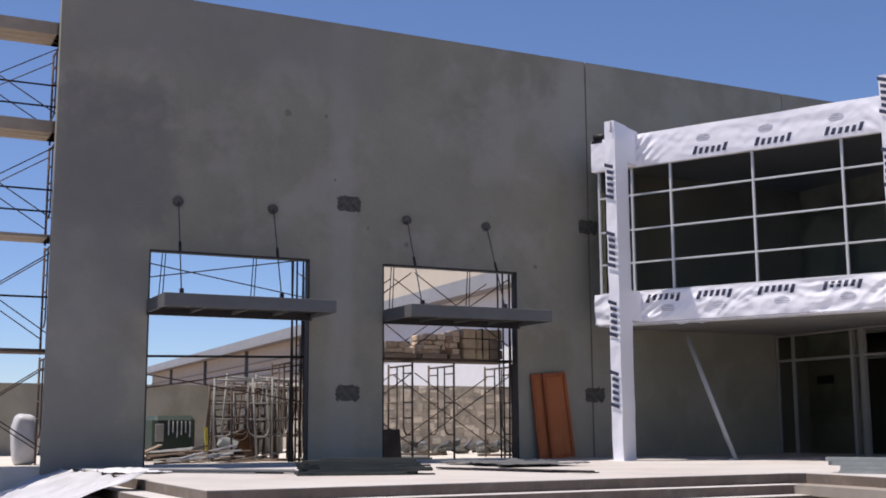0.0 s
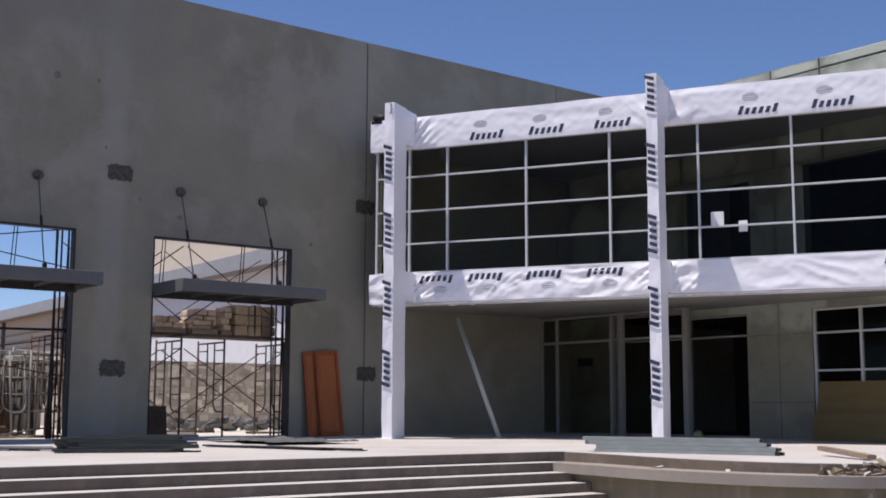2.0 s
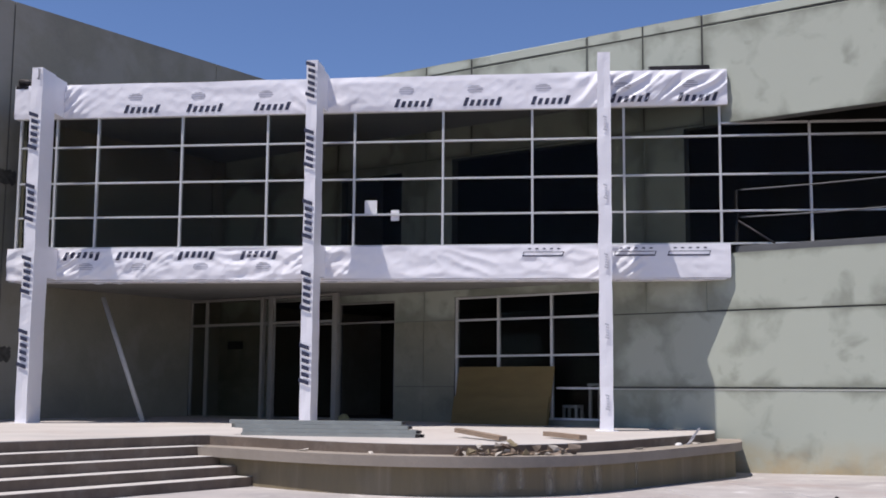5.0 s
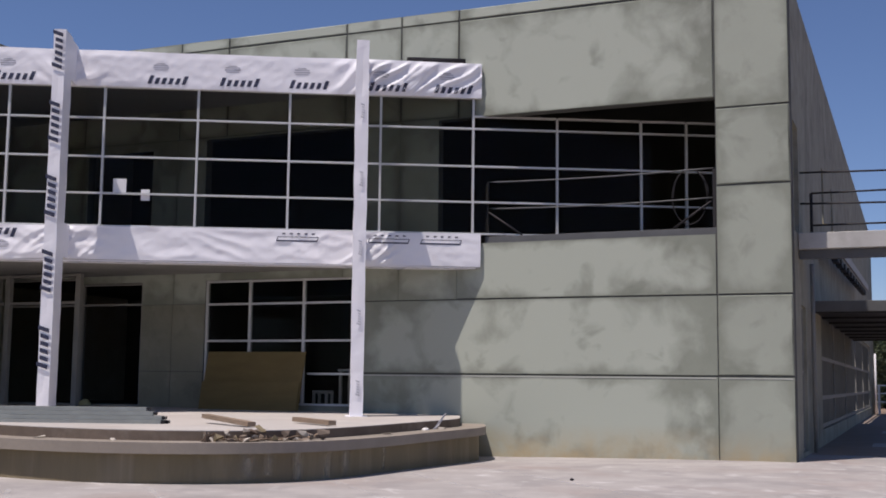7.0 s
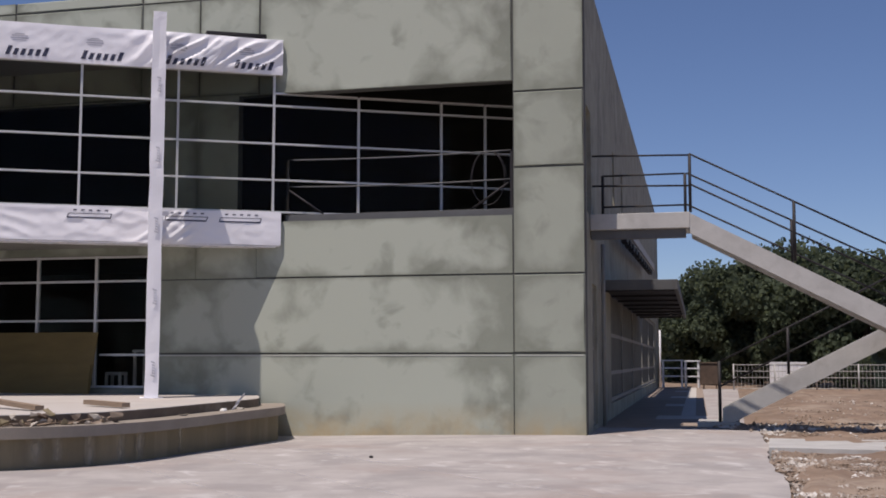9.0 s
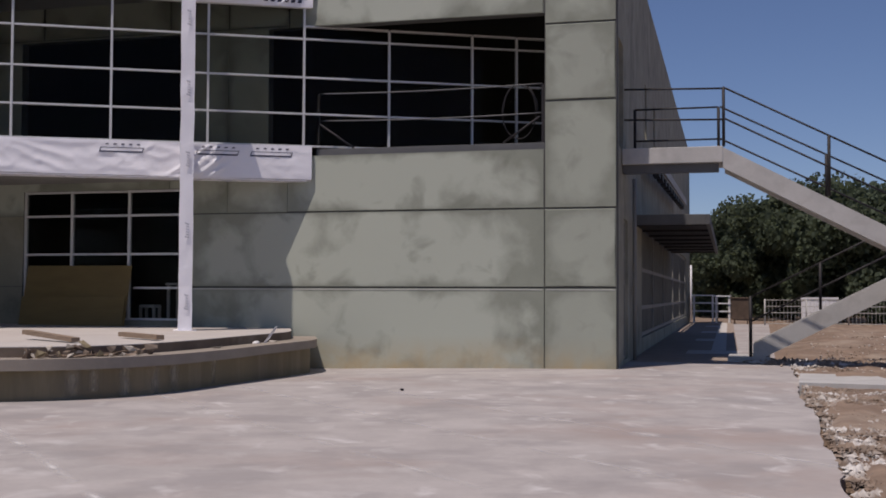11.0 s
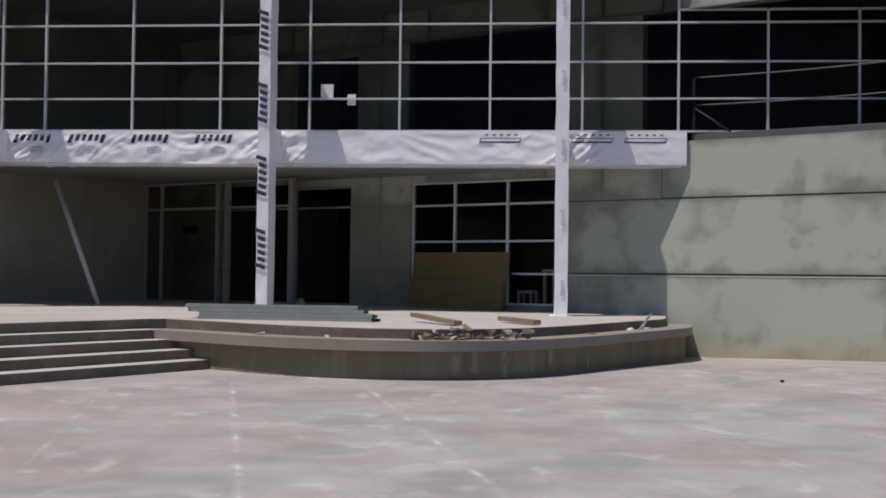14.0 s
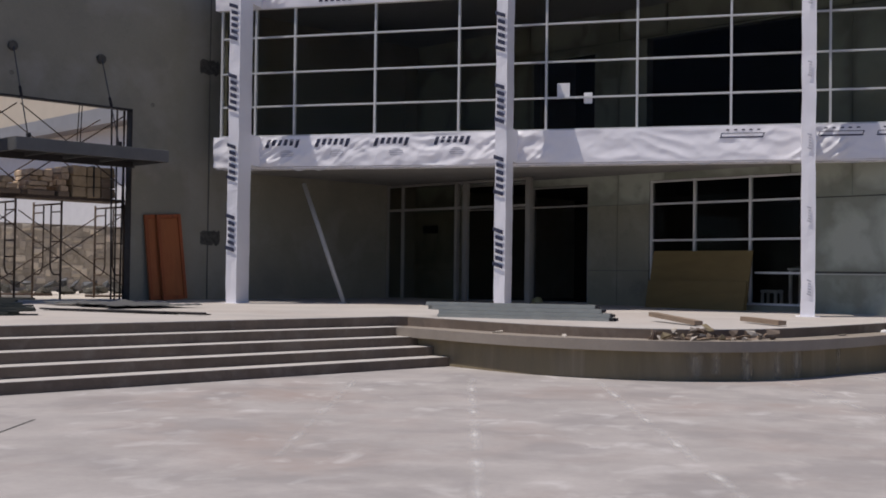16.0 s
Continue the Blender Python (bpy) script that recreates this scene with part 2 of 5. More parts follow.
MIXED_RUBBLE = material("mixed_rubble", (0.29, 0.225, 0.175), 0.95, vary=0.35, scale=5, fine=26, bump=0.6, stain=(0.22, 0.15, 0.105), stain_scale=1.1,
                        stain_amount=0.9, patch=((0.66, 0.63, 0.59), 1.3, 0.95))
SOFFIT_DARK = material("raw_soffit", (0.31, 0.3, 0.278), 0.9, vary=0.15, scale=0.8, fine=18, bump=0.1)
# Darker paving tone deepens the shade beside the side wall.
WALK_DARK = material("shade_dark_walkway", (0.32, 0.255, 0.21), 0.85, vary=0.15, scale=0.8, fine=20, bump=0.08, stain=(0.24, 0.22, 0.2), stain_scale=0.5)
RUBBLE_PALE = material("pale_rubble", (0.5, 0.45, 0.39), 0.95, vary=0.2, scale=4, fine=20, bump=0.6)
LEAF = material("tree_leaves", (0.1, 0.125, 0.085), 0.85, spec=0.06, vary=0.45, scale=0.6, fine=3, bump=0)
leaf_nodes = LEAF.node_tree
leaf_thin = leaf_nodes.nodes.new("ShaderNodeBsdfTranslucent")
leaf_thin.inputs["Color"].default_value = (0.13, 0.16, 0.09, 1)
leaf_mix = leaf_nodes.nodes.new("ShaderNodeMixShader")
leaf_mix.inputs[0].default_value = 0.4
leaf_nodes.links.new(leaf_nodes.nodes["Principled BSDF"].outputs[0], leaf_mix.inputs[1])
leaf_nodes.links.new(leaf_thin.outputs[0], leaf_mix.inputs[2])
leaf_nodes.links.new(leaf_mix.outputs[0], leaf_nodes.nodes["Material Output"].inputs[0])
BARK = material("tree_bark", (0.1, 0.075, 0.055), 0.9, vary=0.2, scale=3, fine=20, bump=0.3)
SHEET = material("plastic_sheet", (0.7, 0.69, 0.68), 0.35, vary=0.05, scale=2, fine=30, bump=0.05)
SHEET_DULL = material("dusty_sheet", (0.52, 0.51, 0.52), 0.45, vary=0.14, scale=1.5, fine=30, bump=0.05, stain=(0.36, 0.34, 0.33), stain_scale=1.2)
TAN_WALL = material("tan_stucco", (0.58, 0.5, 0.4), 0.9, vary=0.06, scale=0.6, fine=20, bump=0.06)
ROOF_GREY = material("metal_roof", (0.3, 0.3, 0.31), 0.6, vary=0.08, scale=0.6, fine=20, bump=0.03)
# Near-black colour stands in for the shade of the unlit rooms.
DARK_INSIDE = material("shade_black_interior", (0.06, 0.058, 0.056), 0.9, vary=0.1, scale=0.6, fine=14, bump=0.05)
STONE_DULL = material("dull_stone", (0.56, 0.5, 0.425), 0.9, vary=0.2, scale=2, fine=14, bump=0.3, island=0.25)
STONE = material("pale_stone", (0.8, 0.72, 0.61), 0.9, vary=0.12, scale=2, fine=14, bump=0.3, island=0.25)
WHITE_PAINT = material("white_paint", (0.75, 0.75, 0.76), 0.6, vary=0.04, scale=2, fine=30, bump=0.02)
RUST = material("rusty_steel", (0.12, 0.085, 0.065), 0.8, metal=0.2, vary=0.25, scale=4, fine=40, bump=0.15)
STUD_DARK = material("weathered_stud", (0.085, 0.09, 0.076), 0.55, metal=0.2, vary=0.25, scale=2, fine=30, bump=0.05)
GREEN_PAINT = material("green_paint", (0.028, 0.045, 0.032), 0.6, vary=0.12, scale=2, fine=30)
# Dusty panes; the opaque grey stands in for reflections and light inside.
GREY_GLASS = material("grey_glass", (0.13, 0.13, 0.115), 0.6, vary=0.3, scale=0.8, fine=12, bump=0.02, spec=0.08)
CRATE_BROWN = material("brown_crate", (0.2, 0.1, 0.045), 0.75, vary=0.25, scale=3, fine=30, bump=0.1, stain=(0.09, 0.05, 0.03), stain_scale=2)
YARD_PALE = material("pale_yard", (0.6, 0.545, 0.475), 0.9, vary=0.15, scale=0.7, fine=20, bump=0.1, stain=(0.42, 0.35, 0.29), stain_scale=0.6)
SIDE_CONCRETE = material("side_concrete", (0.31, 0.3, 0.24), 0.85, vary=0.14, scale=0.6, fine=22, bump=0.12, stain=(0.17, 0.165, 0.135),
                         stain_scale=0.8, stain_amount=0.9, patch=((0.38, 0.37, 0.31), 1.1, 0.5))
PLUG_GREY = material("patched_plug", (0.19, 0.18, 0.152), 0.9, vary=0.25, scale=9, fine=40, bump=0.3)
PALLET_STONE = material("tan_stone", (0.64, 0.49, 0.35), 0.9, vary=0.25, scale=3, fine=14, bump=0.4, stain=(0.34, 0.23, 0.15), stain_scale=2.5, stain_amount=0.8)
HELMET_PALE = material("faded_plastic", (0.5, 0.47, 0.25), 0.5, vary=0.15, scale=8, fine=40)
YELLOW_PAINT = material("yellow_paint", (0.5, 0.42, 0.06), 0.6, vary=0.15, scale=4, fine=40)



def chalk(name, tone, size, amount, least=0.42):
    """Scuffed, broken dusting that fades out to both edges of its strip."""
    m = bpy.data.materials.new(name)
    m.use_nodes = True
    nodes, link = m.node_tree.nodes, m.node_tree.links.new
    bsdf = nodes["Principled BSDF"]
    bsdf.inputs["Base Color"].default_value = (*tone, 1)
    bsdf.inputs["Roughness"].default_value = 0.9
    coord = nodes.new("ShaderNodeTexCoord")
    n = nodes.new("ShaderNodeTexNoise")
    n.inputs["Scale"].default_value = size
    n.inputs["Detail"].default_value = 5
    link(coord.outputs["Object"], n.inputs["Vector"])
    sep = nodes.new("ShaderNodeSeparateXYZ")
    link(coord.outputs["Generated"], sep.inputs[0])
    chain = [("SUBTRACT", sep.outputs[1], 0.5), ("ABSOLUTE", None, 0), ("MULTIPLY", None, -2.0), ("ADD", None, 1.0), ("POWER", None, 1.4)]
    last = None
    for kind, a, b in chain:
        q = nodes.new("ShaderNodeMath")
        q.operation = kind
        link(a or last, q.inputs[0])
        q.inputs[1].default_value = b
        last = q.outputs[0]
    r = nodes.new("ShaderNodeMapRange")
    r.inputs[1].default_value, r.inputs[2].default_value, r.inputs[3].default_value, r.inputs[4].default_value = least, 0.64, 0.0, amount
    link(n.outputs["Fac"], r.inputs[0])
    q = nodes.new("ShaderNodeMath")
    q.operation = "MULTIPLY"
    link(last, q.inputs[0])
    link(r.outputs[0], q.inputs[1])
    link(q.outputs[0], bsdf.inputs["Alpha"])
    return m


LIME_RUN = chalk("lime_run", (0.4, 0.355, 0.28), 3.0, 0.9, 0.32)
CHALK_FAINT = chalk("faint_dust", (0.64, 0.62, 0.6), 1.3, 0.6)
CHALK = chalk("chalky_dust", (0.68, 0.66, 0.64), 1.5, 0.85)

# ---- building blocks ----
TURN = -28.5
SITE = pose(0, 0, 0, 0, 0, TURN)          # the building grid: local x along the panel wall, local y along the tall wall


def site(u, v, z=0.0):
    return SITE @ Vector((u, v, z))


def box(bm, x0, x1, y0, y1, z0, z1, bevel=0.0):
    vs = [bm.verts.new((x, y, z)) for z in (z0, z1) for x, y in ((x0, y0), (x1, y0), (x1, y1), (x0, y1))]
    fs = [bm.faces.new([vs[i] for i in f]) for f in ((3, 2, 1, 0), (4, 5, 6, 7), (0, 1, 5, 4), (1, 2, 6, 5), (2, 3, 7, 6), (3, 0, 4, 7))]
    if bevel:
        bmesh.ops.bevel(bm, geom=list({e for f in fs for e in f.edges}), offset=bevel, segments=1, affect="EDGES")
    return bm


def beam(bm, p, q, w, h, up=(0, 0, 1)):
    """A square bar from p to q, w across and h deep."""
    p, q = Vector(p), Vector(q)
    d = (q - p).normalized()
    s = d.cross(Vector(up))
    s = s.normalized() if s.length > 1e-4 else Vector((1, 0, 0))
    n = s.cross(d)
    vs = [bm.verts.new(c + s * a * w / 2 + n * b * h / 2) for c in (p, q) for a, b in ((-1, -1), (1, -1), (1, 1), (-1, 1))]
    for f in ((3, 2, 1, 0), (4, 5, 6, 7), (0, 1, 5, 4), (1, 2, 6, 5), (2, 3, 7, 6), (3, 0, 4, 7)):
        bm.faces.new([vs[i] for i in f])
    return bm


def tube(bm, p, q, r, n=8, r2=None):
    p, q = Vector(p), Vector(q)
    d = (q - p).normalized()
    s = d.orthogonal().normalized()
    t = d.cross(s)
    rings = []
    for c, rr in ((p, r), (q, r if r2 is None else r2)):
        rings.append([bm.verts.new(c + (s * math.cos(a) + t * math.sin(a)) * rr) for a in (2 * math.pi * i / n for i in range(n))])
    for i in range(n):
        f = bm.faces.new((rings[0][i], rings[0][(i + 1) % n], rings[1][(i + 1) % n], rings[1][i]))
        f.smooth = True
    bm.faces.new(rings[0][::-1])
    bm.faces.new(rings[1])
    return bm


def bent_tube(bm, points, r, n=6):
    """One tube swept along a line of points."""
    pts = [Vector(p) for p in points]
    rings = []
    for k, p in enumerate(pts):
        d = (pts[min(k + 1, len(pts) - 1)] - pts[max(k - 1, 0)]).normalized()
        s = d.cross(Vector((0, 1, 0.02))).normalized()
        t = d.cross(s)
        rings.append([bm.verts.new(p + (s * math.cos(a) + t * math.sin(a)) * r) for a in (2 * math.pi * i / n for i in range(n))])
    for p, q in zip(rings, rings[1:]):
        for i in range(n):
            bm.faces.new((p[i], p[(i + 1) % n], q[(i + 1) % n], q[i])).smooth = True
    bm.faces.new(rings[0][::-1])
    bm.faces.new(rings[-1])
    return bm


def prism(bm, outline, z0, z1):
    """A slab over a plan outline (counter-clockwise); z0 and z1 may be functions of x and y."""
    lo = [bm.verts.new((x, y, z0(x, y) if callable(z0) else z0)) for x, y in outline]
    hi = [bm.verts.new((x, y, z1(x, y) if callable(z1) else z1)) for x, y in outline]
    bm.faces.new(lo[::-1])
    bm.faces.new(hi)
    n = len(outline)
    for i in range(n):
        bm.faces.new((lo[i], lo[(i + 1) % n], hi[(i + 1) % n], hi[i]))
    return bm


def part(name, bm, mat, parent=None, label="", m=None):
    """Links a bmesh as one mesh object, under a thing or a part."""
    me = bpy.data.meshes.new(name)
    bmesh.ops.recalc_face_normals(bm, faces=bm.faces)
    bm.to_mesh(me)
    bm.free()
    me.materials.append(mat)
    ob = new(name, me)
    ob.parent = parent
    if m is not None:
        ob.matrix_basis = m
    if label:
        ob["label"] = label
    return ob


def thing(name, m, label, category, group="", kind=""):
    ob = new(name)
    ob.matrix_basis = m
    return tagged(ob, label, category, group, kind)


def B():
    return bmesh.new()


def platform_z(x, y):
    return 0.714 - 0.0024 * x + 0.0031 * y


def pierced(bm, a0, a1, z0, z1, holes, d0, d1, along="x"):
    """A wall from a0 to a1 with openings (a, a, z, z) cut through it, between depths d0 and d1."""
    cuts_a = sorted({a0, a1, *(h[i] for h in holes for i in (0, 1) if a0 < h[i] < a1)})
    cuts_z = sorted({z0, z1, *(h[i] for h in holes for i in (2, 3) if z0 < h[i] < z1)})
    at = (lambda a, d, z: (a, d, z)) if along == "x" else (lambda a, d, z: (d, a, z))
    verts = {}

    def vert(i, j, d):
        if (i, j, d) not in verts:
            verts[i, j, d] = bm.verts.new(at(cuts_a[i], d, cuts_z[j]))
        return verts[i, j, d]

    def solid(i, j):
        if not (0 <= i < len(cuts_a) - 1 and 0 <= j < len(cuts_z) - 1):
            return False
        ca, cz = (cuts_a[i] + cuts_a[i + 1]) / 2, (cuts_z[j] + cuts_z[j + 1]) / 2
        return not any(h[0] < ca < h[1] and h[2] < cz < h[3] for h in holes)

    for i in range(len(cuts_a) - 1):
        for j in range(len(cuts_z) - 1):
            if not solid(i, j):
                continue
            for d in (d0, d1):
                bm.faces.new([vert(i, j, d), vert(i + 1, j, d), vert(i + 1, j + 1, d), vert(i, j + 1, d)])
            for di, dj, p, q in ((-1, 0, (0, 0), (0, 1)), (1, 0, (1, 0), (1, 1)), (0, -1, (0, 0), (1, 0)), (0, 1, (0, 1), (1, 1))):
                if not solid(i + di, j + dj):
                    e = [(i + p[0], j + p[1]), (i + q[0], j + q[1])]
                    bm.faces.new([vert(*e[0], d0), vert(*e[1], d0), vert(*e[1], d1), vert(*e[0], d1)])
    return bm


# ---- ground ----
bm = B()
grid = {}
lines = [-900, -400, -200, -110, -60, -36, -20, -8, 4, 15, 26, 40, 60, 100, 200, 400, 900]
for i, x in enumerate(lines):
    for j, y in enumerate(lines):
        low = -0.5 if -21 < x < 5 and 10 < y + 20 < 36 else -0.06
        grid[i, j] = bm.verts.new((x, y + 20, low))
for i in range(len(lines) - 1):
    for j in range(len(lines) - 1):
        bm.faces.new((grid[i, j], grid[i + 1, j], grid[i + 1, j + 1], grid[i, j + 1]))
tagged(part("ground", bm, DIRT), "bare reddish dirt of the building site", "ground", kind="structure")

# plaza slab with a broken right-hand edge
EDGE = [(1.2, 0.4), (2.6, 3.1), (3.9, 5.8), (5.3, 8.4), (6.1, 9.9), (7.1, 11.8), (8.7, 14.7), (9.8, 17.0), (11.2, 19.4), (12.9, 22.6), (14.1, 25.0)]
far = [(13.75, 26.3), (15.4, 27.9), (33.5, 61.4), (27.2, 64.8)]
outline = [(-4.0, -7.0)] + EDGE + far + [(7.5, 29.5), (-9.0, 36.0), (-30.0, 24.0), (-16.6, 2.0)]
rnd = random.Random(4)
ragged = []
for k, (x, y) in enumerate(outline):
    ragged.append((x, y))
    if 1 <= k < len(EDGE):
        nx, ny = outline[k + 1]
        for f in (0.2, 0.4, 0.6, 0.8):
            ragged.append((x + (nx - x) * f + rnd.uniform(-0.06, 0.06), y + (ny - y) * f))


def plaza_z(x, y):
    return -0.13 * min(max((y - 21) / 6.5, 0), 1) * min(max((9.3 - x) / 6, 0), 1)


bm = prism(B(), ragged, -0.45, 0.0)
for k in range(15):
    for co, no in (((-6 + k * 1.25, 0, 0), (1, 0, 0)), ((0, 17 + k * 1.0, 0), (0, 1, 0))):
        bmesh.ops.bisect_plane(bm, geom=bm.verts[:] + bm.edges[:] + bm.faces[:], plane_co=co, plane_no=no)
for v in bm.verts:
    if v.co.z > -0.1:
        v.co.z = plaza_z(v.co.x, v.co.y)
bmesh.ops.triangulate(bm, faces=bm.faces[:])
tagged(part("plaza", bm, SLAB_PALE), "broad new concrete plaza slab with trowel marks and dust", "pavement", kind="structure")

SIDE = SITE @ pose(-3.12, 25.77, 0, 0, 0, 1.7)
walk_way = thing("side_walkway", SIDE, "walkway darkened for the side wall's shade, with pale strips for sunlight", "pavement", kind="structure")
part("slab", box(B(), 0.02, 2.62, 3.2, 47, -0.1, 0.006), WALK_DARK, walk_way)
# Pale strips stand in for sunlight that falls through gaps onto the walkway.
part("long_band", box(B(), 1.86, 2.28, 7.6, 47, 0.0, 0.011), TREAD_PALE, walk_way)
for y in (8.6, 18.2, 27.7, 38.0, 46.0):
    part("cross_band", box(B(), 1.2, 1.858, y - 1.0, y + 1.0, 0.0, 0.01), TREAD_PALE, walk_way)
part("end_band", box(B(), 2.282, 2.62, 7.6, 9.6, 0.0, 0.01), TREAD_PALE, walk_way)

# ---- tall tilt-up wall with two doorways ----
TALL_U, TALL_TOP = -26.84, 11.82
DOORS = ((6.03, 9.91), (11.85, 15.72))
HEAD = 5.73
tall = thing("wall_tall", SITE, "tall bare grey tilt-up concrete wall with two large doorways", "wall", kind="structure")
bm = pierced(B(), 3.87, 18.03, -0.05, TALL_TOP, [(a, b, 0.0, HEAD) for a, b in DOORS], TALL_U - 0.24, TALL_U, "y")
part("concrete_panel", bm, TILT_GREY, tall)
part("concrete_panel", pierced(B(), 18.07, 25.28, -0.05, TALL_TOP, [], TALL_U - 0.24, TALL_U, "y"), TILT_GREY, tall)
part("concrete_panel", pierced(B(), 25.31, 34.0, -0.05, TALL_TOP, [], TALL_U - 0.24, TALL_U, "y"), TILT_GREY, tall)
bm = B()
for v in (18.05, 25.295):
    box(bm, TALL_U - 0.2, TALL_U - 0.03, v - 0.03, v + 0.03, 0, TALL_TOP - 0.02)
part("joint_sealant", bm, JOINT_DARK, tall)

# ---- panel-clad wall at right angles ----
PANEL_V, PANEL_TOP = 25.77, 10.62
CORNER_U = -3.12
FLOOR_2 = 4.62
W_HOLES = [(-24.75, -22.2, 0.0, 4.3), (-22.1, -19.98, 0.0, 4.13), (-17.98, -13.4, 0.95, 4.14),
           (-22.0, -19.8, 4.85, 7.7), (-18.1, -13.3, 4.85, 7.9), (-11.36, -4.72, 4.85, 7.9)]
wall = thing("wall_panel", SITE, "weathered grey precast concrete wall with recessed panel joints", "wall", kind="structure")
part("backing", pierced(B(), TALL_U, CORNER_U, -0.35, PANEL_TOP - 0.02, W_HOLES, PANEL_V + 0.025, PANEL_V + 0.3), JOINT_DARK, wall)
cols = [TALL_U, -24.82, -22.15, -18.98, -17.47, -13.93, -12.39, -10.85, -4.72, CORNER_U]
rows_ = [-0.35, 1.77, 3.53, 5.92, 7.65, 10.33, PANEL_TOP]
gap = 0.02
LOW_COLS = [TALL_U, -24.82, -22.15, -19.0, -13.35, -4.72, CORNER_U]
for j in (0, 1):
    for a0, a1 in zip(LOW_COLS, LOW_COLS[1:]):
        fine_gap = gap if a0 > -14 else 0.006
        bm = pierced(B(), a0 + (0.011 if a0 == -4.72 else fine_gap), a1 - (0.011 if a1 == -4.72 else fine_gap), rows_[j] + fine_gap, rows_[j + 1] - fine_gap, W_HOLES, PANEL_V, PANEL_V + 0.03)
        if len(bm.faces) == 6 and a0 > -14:
            rim = [e for e in bm.edges if all(abs(v.co.y - PANEL_V) < 1e-6 for v in e.verts)]
            bmesh.ops.bevel(bm, geom=rim, offset=0.022, segments=1, affect="EDGES")
        part("concrete_panel", bm, PANEL_BARE if a0 > -5 else PANEL_GREY if a0 > -14 else PANEL_SHADED, wall)
        if a0 > -14 and j:
            # thin pale line just below the horizontal joint
            part("joint_lip", beam(B(), (a0 + 0.05, PANEL_V - 0.002, rows_[j] - 0.045), (a1 - 0.05, PANEL_V - 0.002, rows_[j] - 0.045), 0.012, 0.022), LINE_PALE, wall)
for i in range(len(cols) - 1):
    for j in range(2, len(rows_) - 1):
        fine_gap = 0.005 if j == 2 and i < 7 else gap
        a0, a1, z0, z1 = cols[i] + (0.005 if j == 2 and i == 7 else fine_gap), cols[i + 1] - fine_gap, rows_[j] + fine_gap, rows_[j + 1] - gap
        if i != len(cols) - 2 and j in (2, 3):
            if j == 3:
                continue
            z1 = rows_[4] + 0.25 if i < 7 else 7.9
            if i < 7:
                z1 = 7.94
        if i != len(cols) - 2 and j == 4:
            z0 = 7.94 + gap if i < 7 else 7.9
        bm = pierced(B(), a0, a1, z0, z1, W_HOLES, PANEL_V, PANEL_V + 0.03)
        if len(bm.faces) == 6 and fine_gap == gap:
            rim = [e for e in bm.edges if all(abs(v.co.y - PANEL_V) < 1e-6 for v in e.verts)]
            bmesh.ops.bevel(bm, geom=rim, offset=0.022, segments=1, affect="EDGES")
        if bm.faces:
            part("concrete_panel", bm, PANEL_BARE if i == len(cols) - 2 else PANEL_GREY, wall)
        else:
            bm.free()

# ---- side wall of the panel building, a little out of square ----
side = thing("wall_side", SIDE, "long shaded concrete side wall with storefront windows", "wall", kind="structure")
S_HOLES = [(0.5, 1.7, 4.95, 7.4), (1.7, 2.9, 0.1, 3.4), (7.6, 44.0, 0.42, 3.75), (9.0, 9.8, 6.2, 7.8), (13, 13.9, 6.2, 7.8)]
part("concrete_panel", pierced(B(), 0.31, 50, -0.35, PANEL_TOP, S_HOLES, -0.28, 0, "y"), SIDE_CONCRETE, side)

# interior shell of the panel building; unseen roof and walls shut daylight out
inner = thing("interior_shell", SITE, "unfinished interior behind the openings, near-black in place of shade", "interior", kind="structure")
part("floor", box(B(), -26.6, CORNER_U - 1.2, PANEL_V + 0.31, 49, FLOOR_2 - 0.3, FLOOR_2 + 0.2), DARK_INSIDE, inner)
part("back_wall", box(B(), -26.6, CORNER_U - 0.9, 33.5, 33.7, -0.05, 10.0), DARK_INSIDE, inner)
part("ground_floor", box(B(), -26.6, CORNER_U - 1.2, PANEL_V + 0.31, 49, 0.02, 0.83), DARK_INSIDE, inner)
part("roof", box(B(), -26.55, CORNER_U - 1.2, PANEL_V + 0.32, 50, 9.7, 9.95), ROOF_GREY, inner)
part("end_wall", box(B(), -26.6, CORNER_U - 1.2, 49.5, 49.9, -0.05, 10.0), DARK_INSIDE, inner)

# ---- platform, steps and curved ledge ----
ARC = [(-7.2, 20.9), (-6.55, 20.5), (-5.9, 20.08), (-5.2, 19.55), (-4.5, 19.1), (-3.9, 18.8), (-3.2, 18.58), (-2.5, 18.48), (-1.8, 18.52), (-1.2, 18.7), (-0.6, 19.05),
       (0.0, 19.65), (0.55, 20.5), (1.1, 21.5), (1.7, 22.75), (2.35, 24.05), (2.9, 25.2), (3.12, 26.1), (3.24, 27.5)]


def offset(line, d):
    """The same plan line moved d to its left."""
    out = []
    for k, p in enumerate(line):
        a, b = Vector(line[max(k - 1, 0)]), Vector(line[min(k + 1, len(line) - 1)])
        t = (b - a).normalized()
        out.append((p[0] - t.y * d, p[1] + t.x * d))
    return out


def smooth_line(line, n=4):
    """A denser, rounded copy of a plan line."""
    pts = [Vector(p) for p in line]
    out = []
    for k in range(len(pts) - 1):
        p0, p1, p2, p3 = pts[max(k - 1, 0)], pts[k], pts[k + 1], pts[min(k + 2, len(pts) - 1)]
        for i in range(n):
            t = i / n
            q = 0.5 * (2 * p1 + (p2 - p0) * t + (2 * p0 - 5 * p1 + 4 * p2 - p3) * t * t + (3 * p1 - p0 - 3 * p2 + p3) * t ** 3)
            out.append((q.x, q.y))
    out.append(tuple(pts[-1]))
    return out


ARC = smooth_line(ARC)
